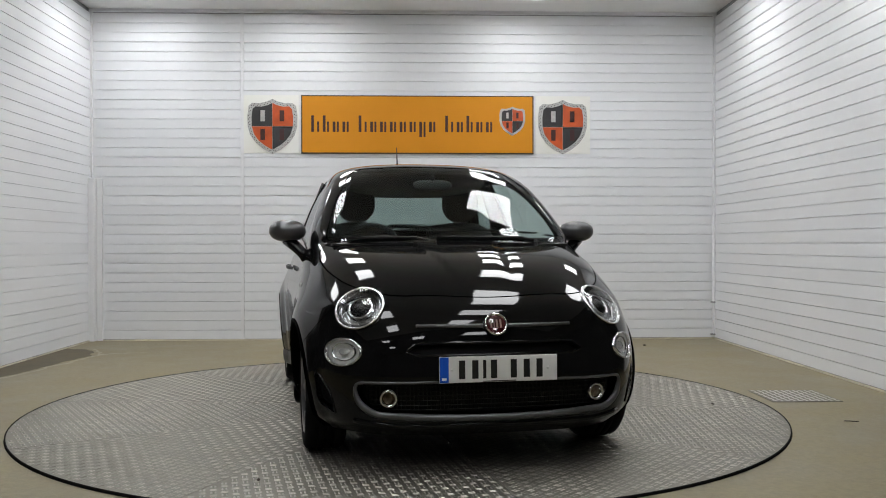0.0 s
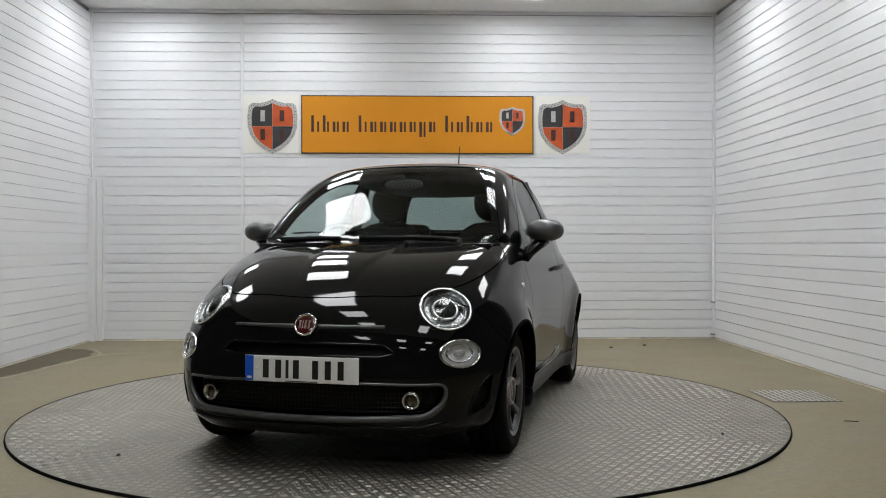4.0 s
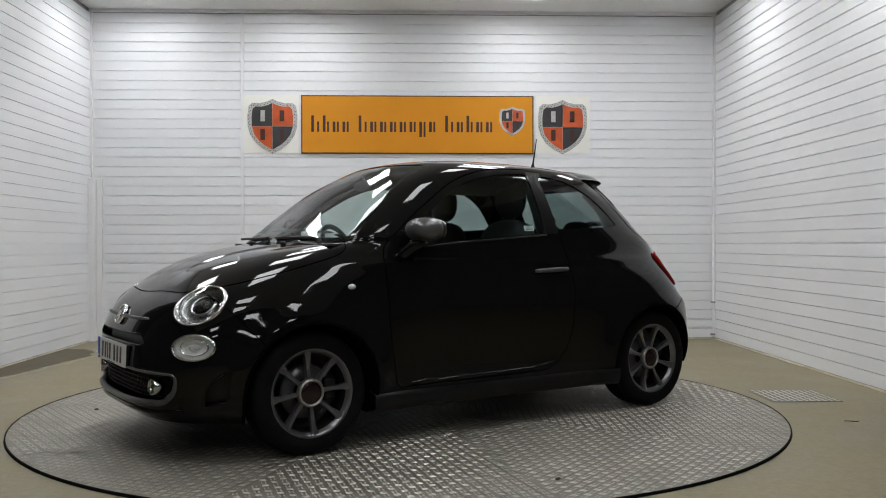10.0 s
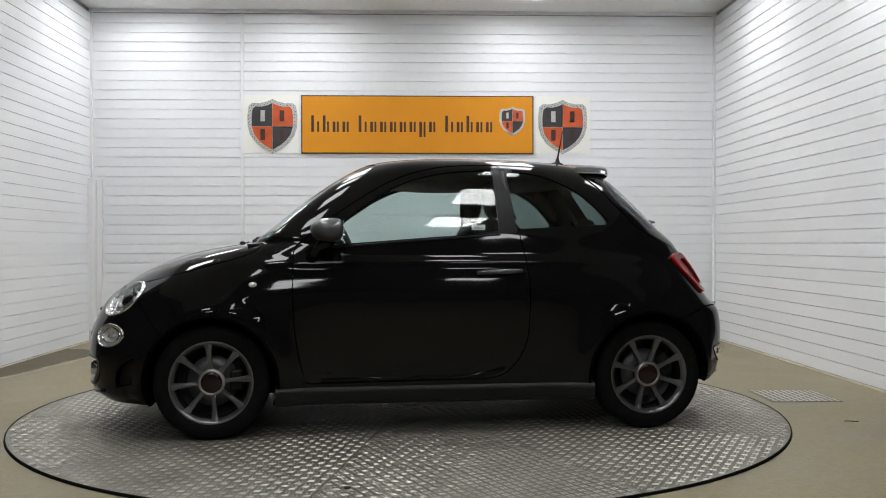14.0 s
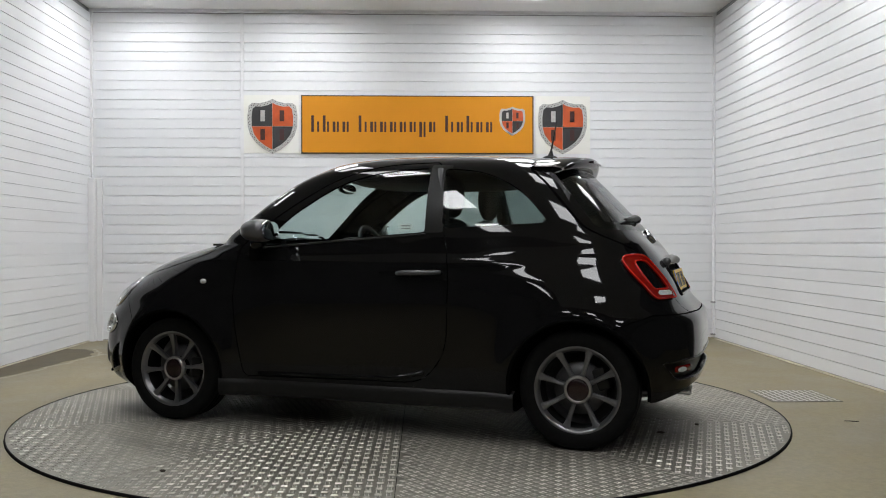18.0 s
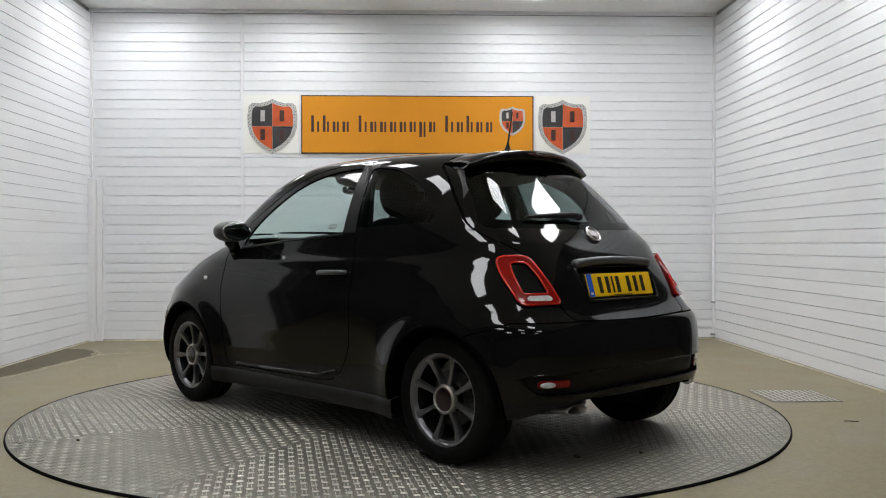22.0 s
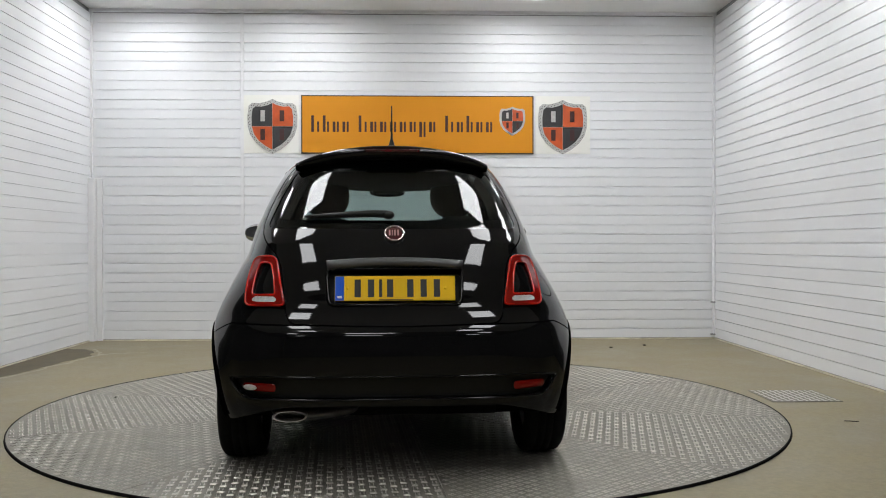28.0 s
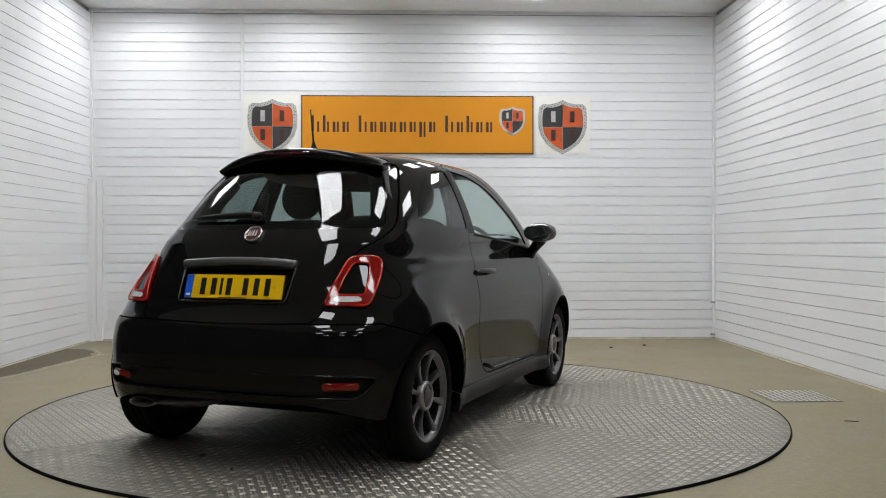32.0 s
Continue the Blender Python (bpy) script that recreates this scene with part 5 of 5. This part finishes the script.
def shield(parent, x, z, w, h, y, with_checks=True):
    m = pose(x, y, z)
    out = shield_outline(w, h)
    s = part("shield", slab(out, 0.010, 0.002), M_SHIELD_RIM, parent, "silver-rimmed shield in black and orange quarters", m=m)
    if with_checks:
        n = 44
        P = np.array(out + [out[0]])
        d = np.concatenate([[0], np.cumsum(np.hypot(*np.diff(P, axis=0).T))])
        bm = bmesh.new()
        for row, f in ((0, 0.955), (1, 0.905)):
            for i in range(n):
                t = (i + (0.5 if row else 0.0)) / n * d[-1]
                px, pz = np.interp(t, d, P[:, 0]) * f, np.interp(t, d, P[:, 1]) * f
                q = w * 0.012
                vs = [bm.verts.new((px + a, -0.0108, pz + b)) for a, b in ((-q, 0), (0, q), (q, 0), (0, -q))]
                bm.faces.new(vs)
        part("rim_checks", bm, M_SHIELD_DARK, s, m=m)
    inner = [(a * 0.83, b * 0.85) for a, b in out]
    # four quarters
    for nm, sx, sz, mt in (("quarter", -1, 1, M_SHIELD_BLACK), ("quarter", 1, 1, M_SHIELD_RED), ("quarter", -1, -1, M_SHIELD_RED), ("quarter", 1, -1, M_SHIELD_BLACK)):
        bm = slab(inner, 0.004)
        g = w * 0.004
        bmesh.ops.bisect_plane(bm, geom=bm.verts[:] + bm.edges[:] + bm.faces[:], plane_co=(g * sx, 0, 0), plane_no=(-sx, 0, 0), clear_outer=True)
        bmesh.ops.bisect_plane(bm, geom=bm.verts[:] + bm.edges[:] + bm.faces[:], plane_co=(0, 0, h * 0.0 + g * sz), plane_no=(0, 0, -sz), clear_outer=True)
        part(nm, bm, mt, s, m=m @ pose(0, -0.0102, 0))
        # plain bars where each quarter bears a letter
        ink = M_SHIELD_RIM if (sx, sz) == (-1, 1) else M_INK
        cx, cz = sx * w * 0.19, sz * h * 0.17 + h * 0.02
        rbox("letter_bar", cx - 0.045 * w, cx + 0.045 * w, -0.0165, -0.0144, cz - 0.10 * h, cz + 0.10 * h, 0.0, ink, s, m=m)
    return s


def build_sign():
    y = YB - 0.0155
    for x0, x1, sx in ((-1.735, -1.155, -1.435), (1.325, 1.905, 1.612)):
        b = tagged(part("shield_board", box(x0, x1, y - 0.006, y, 1.945, 2.552, 0.001), M_SIGNWHITE, None), "white sign board with a shield, on the clad wall", "sign", "shield boards")
        shield(b, sx, 2.225, 0.525, 0.575, y - 0.0065)
    s = tagged(part("banner_sign", box(-1.135, 1.303, y - 0.020, y, 1.940, 2.552, 0.002), M_FRAME, None), "orange banner sign with dark lettering bars and a small shield", "sign")
    part("orange_panel", box(-1.122, 1.290, y - 0.0235, y - 0.0205, 1.953, 2.540), M_ORANGE, s)
    # the lettering as plain upright bars: (height over the base line, depth below it)
    base, x = 2.168, -1.030
    T, X, G = (0.172, 0.0), (0.108, 0.0), (0.108, 0.052)
    for word in ((T, T, X, X), (T, X, X, X, X, X, G, X), (T, X, T, X, X)):
        for k, (up, down) in enumerate(word):
            w = 0.088 if k == 0 else 0.070
            rbox("letter_bar", x, x + 0.029, y - 0.0245, y - 0.0236, base - down, base + up, 0.0, M_INK, s)
            rbox("letter_bar", x + w - 0.026, x + w - 0.005, y - 0.0245, y - 0.0236, base - down, base + 0.108, 0.0, M_INK, s)
            x += w + 0.0328
        x += 0.066
    shield(s, 1.078, 2.285, 0.275, 0.305, y - 0.0236, False)


def build_floor_things():
    # damp patch by the wall: an uneven thin film
    def film(name, pts, material, label, cat, z=-0.0105):
        bm = bmesh.new()
        vs = [bm.verts.new((x, y, z)) for x, y in pts]
        bm.faces.new(vs)
        ob = part(name, bm, material, None)
        return tagged(ob, label, cat, kind="stuff")

    pts = [(XL + 0.02, 1.05), (-3.06, 1.28), (-3.00, 1.62), (-2.97, 1.95), (-2.93, 2.30), (-2.86, 2.58), (-2.90, 2.80), (-2.99, 2.98), (-3.13, 3.10), (XL + 0.02, 3.16)]
    ring = []
    for i in range(len(pts) - 1):
        for k in range(8):
            t = k / 8
            x, yy = pts[i][0] * (1 - t) + pts[i + 1][0] * t, pts[i][1] * (1 - t) + pts[i + 1][1] * t
            ring.append((x + 0.05 * noise.noise((x * 6, yy * 6, 3)) + 0.02 * noise.noise((x * 21, yy * 21, 5)), yy + 0.04 * noise.noise((x * 8, yy * 8, 9))))
    pts = [(max(x, XL + 0.015), yy) for x, yy in ring] + [pts[-1]]
    film("damp_patch", pts, M_STAIN, "dark damp patch on the concrete by the wall", "damp patch")
    # pale rim of lime outside it
    edge = [(x + 0.05 + 0.05 * noise.noise((x * 4, yy * 4, 1)), yy + 0.02) for x, yy in ring[6:]]
    V, F = [], []
    for i, (x, yy) in enumerate(edge):
        w = 0.012 + 0.02 * abs(noise.noise((i * 0.35, 2, 4)))
        V += [(x - w, yy, -0.0106), (x, yy, -0.0098), (x + w, yy, -0.0106)]
    for i in range(len(edge) - 1):
        for j in (0, 1):
            F.append((3 * i + j, 3 * i + j + 1, 3 * i + j + 4, 3 * i + j + 3))
    lime = link("lime_rim", mesh_from("lime_rim", V, F), M_LIME)
    tagged(lime, "pale dried lime line round the damp patch", "stain", kind="stuff")
    streak = [(-2.84 + 0.62 * i / 30, 2.66 + 0.22 * math.sin(i / 30 * 1.5) + 0.05 * noise.noise((i * 0.4, 7, 2))) for i in range(31)]
    V, F = [], []
    for i, (x, yy) in enumerate(streak):
        w = (0.01 + 0.05 * abs(noise.noise((i * 0.3, 5, 8)))) * (1 - i / 36)
        V += [(x, yy - w, -0.0107), (x, yy, -0.0099), (x, yy + w * 1.6, -0.0107)]
    for i in range(30):
        for j in (0, 1):
            F.append((3 * i + j, 3 * i + j + 3, 3 * i + j + 4, 3 * i + j + 1))
    lime = link("lime_streak", mesh_from("lime_streak", V, F), M_LIME)
    tagged(lime, "pale dried lime streak beside the damp patch", "stain", kind="stuff")
    # small tread cover plate let into the floor
    c = tagged(part("floor_plate", box(2.33, 2.78, 0.06, 0.50, -0.0118, -0.007, 0.001), M_PLATE, None), "small aluminium tread cover plate on the floor", "cover plate")
    V, F = [], []
    for i in range(11):
        for j in range(11):
            x, y = 2.345 + 0.040 * i + 0.01, 0.075 + 0.039 * j + 0.01
            cs, s = (0.7071, 0.7071) if (i + j) % 2 else (0.7071, -0.7071)
            k = len(V)
            for dl, dw, z in ((-1, 0, 0), (0, -1, 0), (1, 0, 0), (0, 1, 0), (-0.7, 0, 1), (0, -0.5, 1), (0.7, 0, 1), (0, 0.5, 1)):
                u, v = dl * 0.018, dw * 0.0075
                V.append((x + cs * u - s * v, y + s * u + cs * v, -0.0072 + 0.0022 * z))
            F.append((k + 4, k + 5, k + 6, k + 7))
            for q in range(4):
                F.append((k + q, k + (q + 1) % 4, k + 4 + (q + 1) % 4, k + 4 + q))
    t = solid("tread", (V, F), M_COVER, c, smooth=False)
    tagged(t, kind="stuff")
    # a scrap of wire and crumbs of debris
    w = solid("wire_scrap", tube([(2.49, -0.55, -0.009), (2.515, -0.57, -0.006), (2.54, -0.575, -0.008), (2.56, -0.57, -0.009)], 0.003, 6), M_LEAF, None)
    tagged(w, "short dark scrap of wire on the floor", "debris")
    for x, y in ((1.95, 3.05), (2.32, 3.22), (1.25, 3.3)):
        d = solid("dirt_crumb", ball(x, y, -0.006, 0.019, 0.010, 0.006, 10, 6), M_LEAF, None)
        tagged(d, "small dark crumb of dirt on the floor", "debris", "crumbs of dirt")
    # rough sealant line at the foot of the side wall
    for nm, yy in (("wall_bracket", 0.37), ("wall_bracket", 0.03)):
        b = rbox(nm, XR - 0.06, XR - 0.014, YB - 0.055, YB - 0.015, yy + 0.0, yy + 0.012, 0.003, M_BACKING, None)
        tagged(b, "small grey bracket in the corner of the clad walls", "bracket", "corner brackets")


build_room()
build_walls()
build_lamps()
turntable = build_turntable()
car = build_car()
build_sign()
build_floor_things()


# ---- the turntable's and the car's turning ----
def heading(t):
    """The car's direction in degrees at t seconds: an even, very slowly easing turn."""
    return 0.004389 * t * t - 6.8202 * t - 79.64


def motions():
    times = [i * 2.0 for i in range(17)]
    walk(car, [(t, pose(0, 0, 0, 0, 0, heading(t)) @ pose(-0.089, 0.103, 0.0)) for t in times])
    walk(turntable, [(t, pose(0, 0, 0, 0, 0, heading(t))) for t in times])


motions()
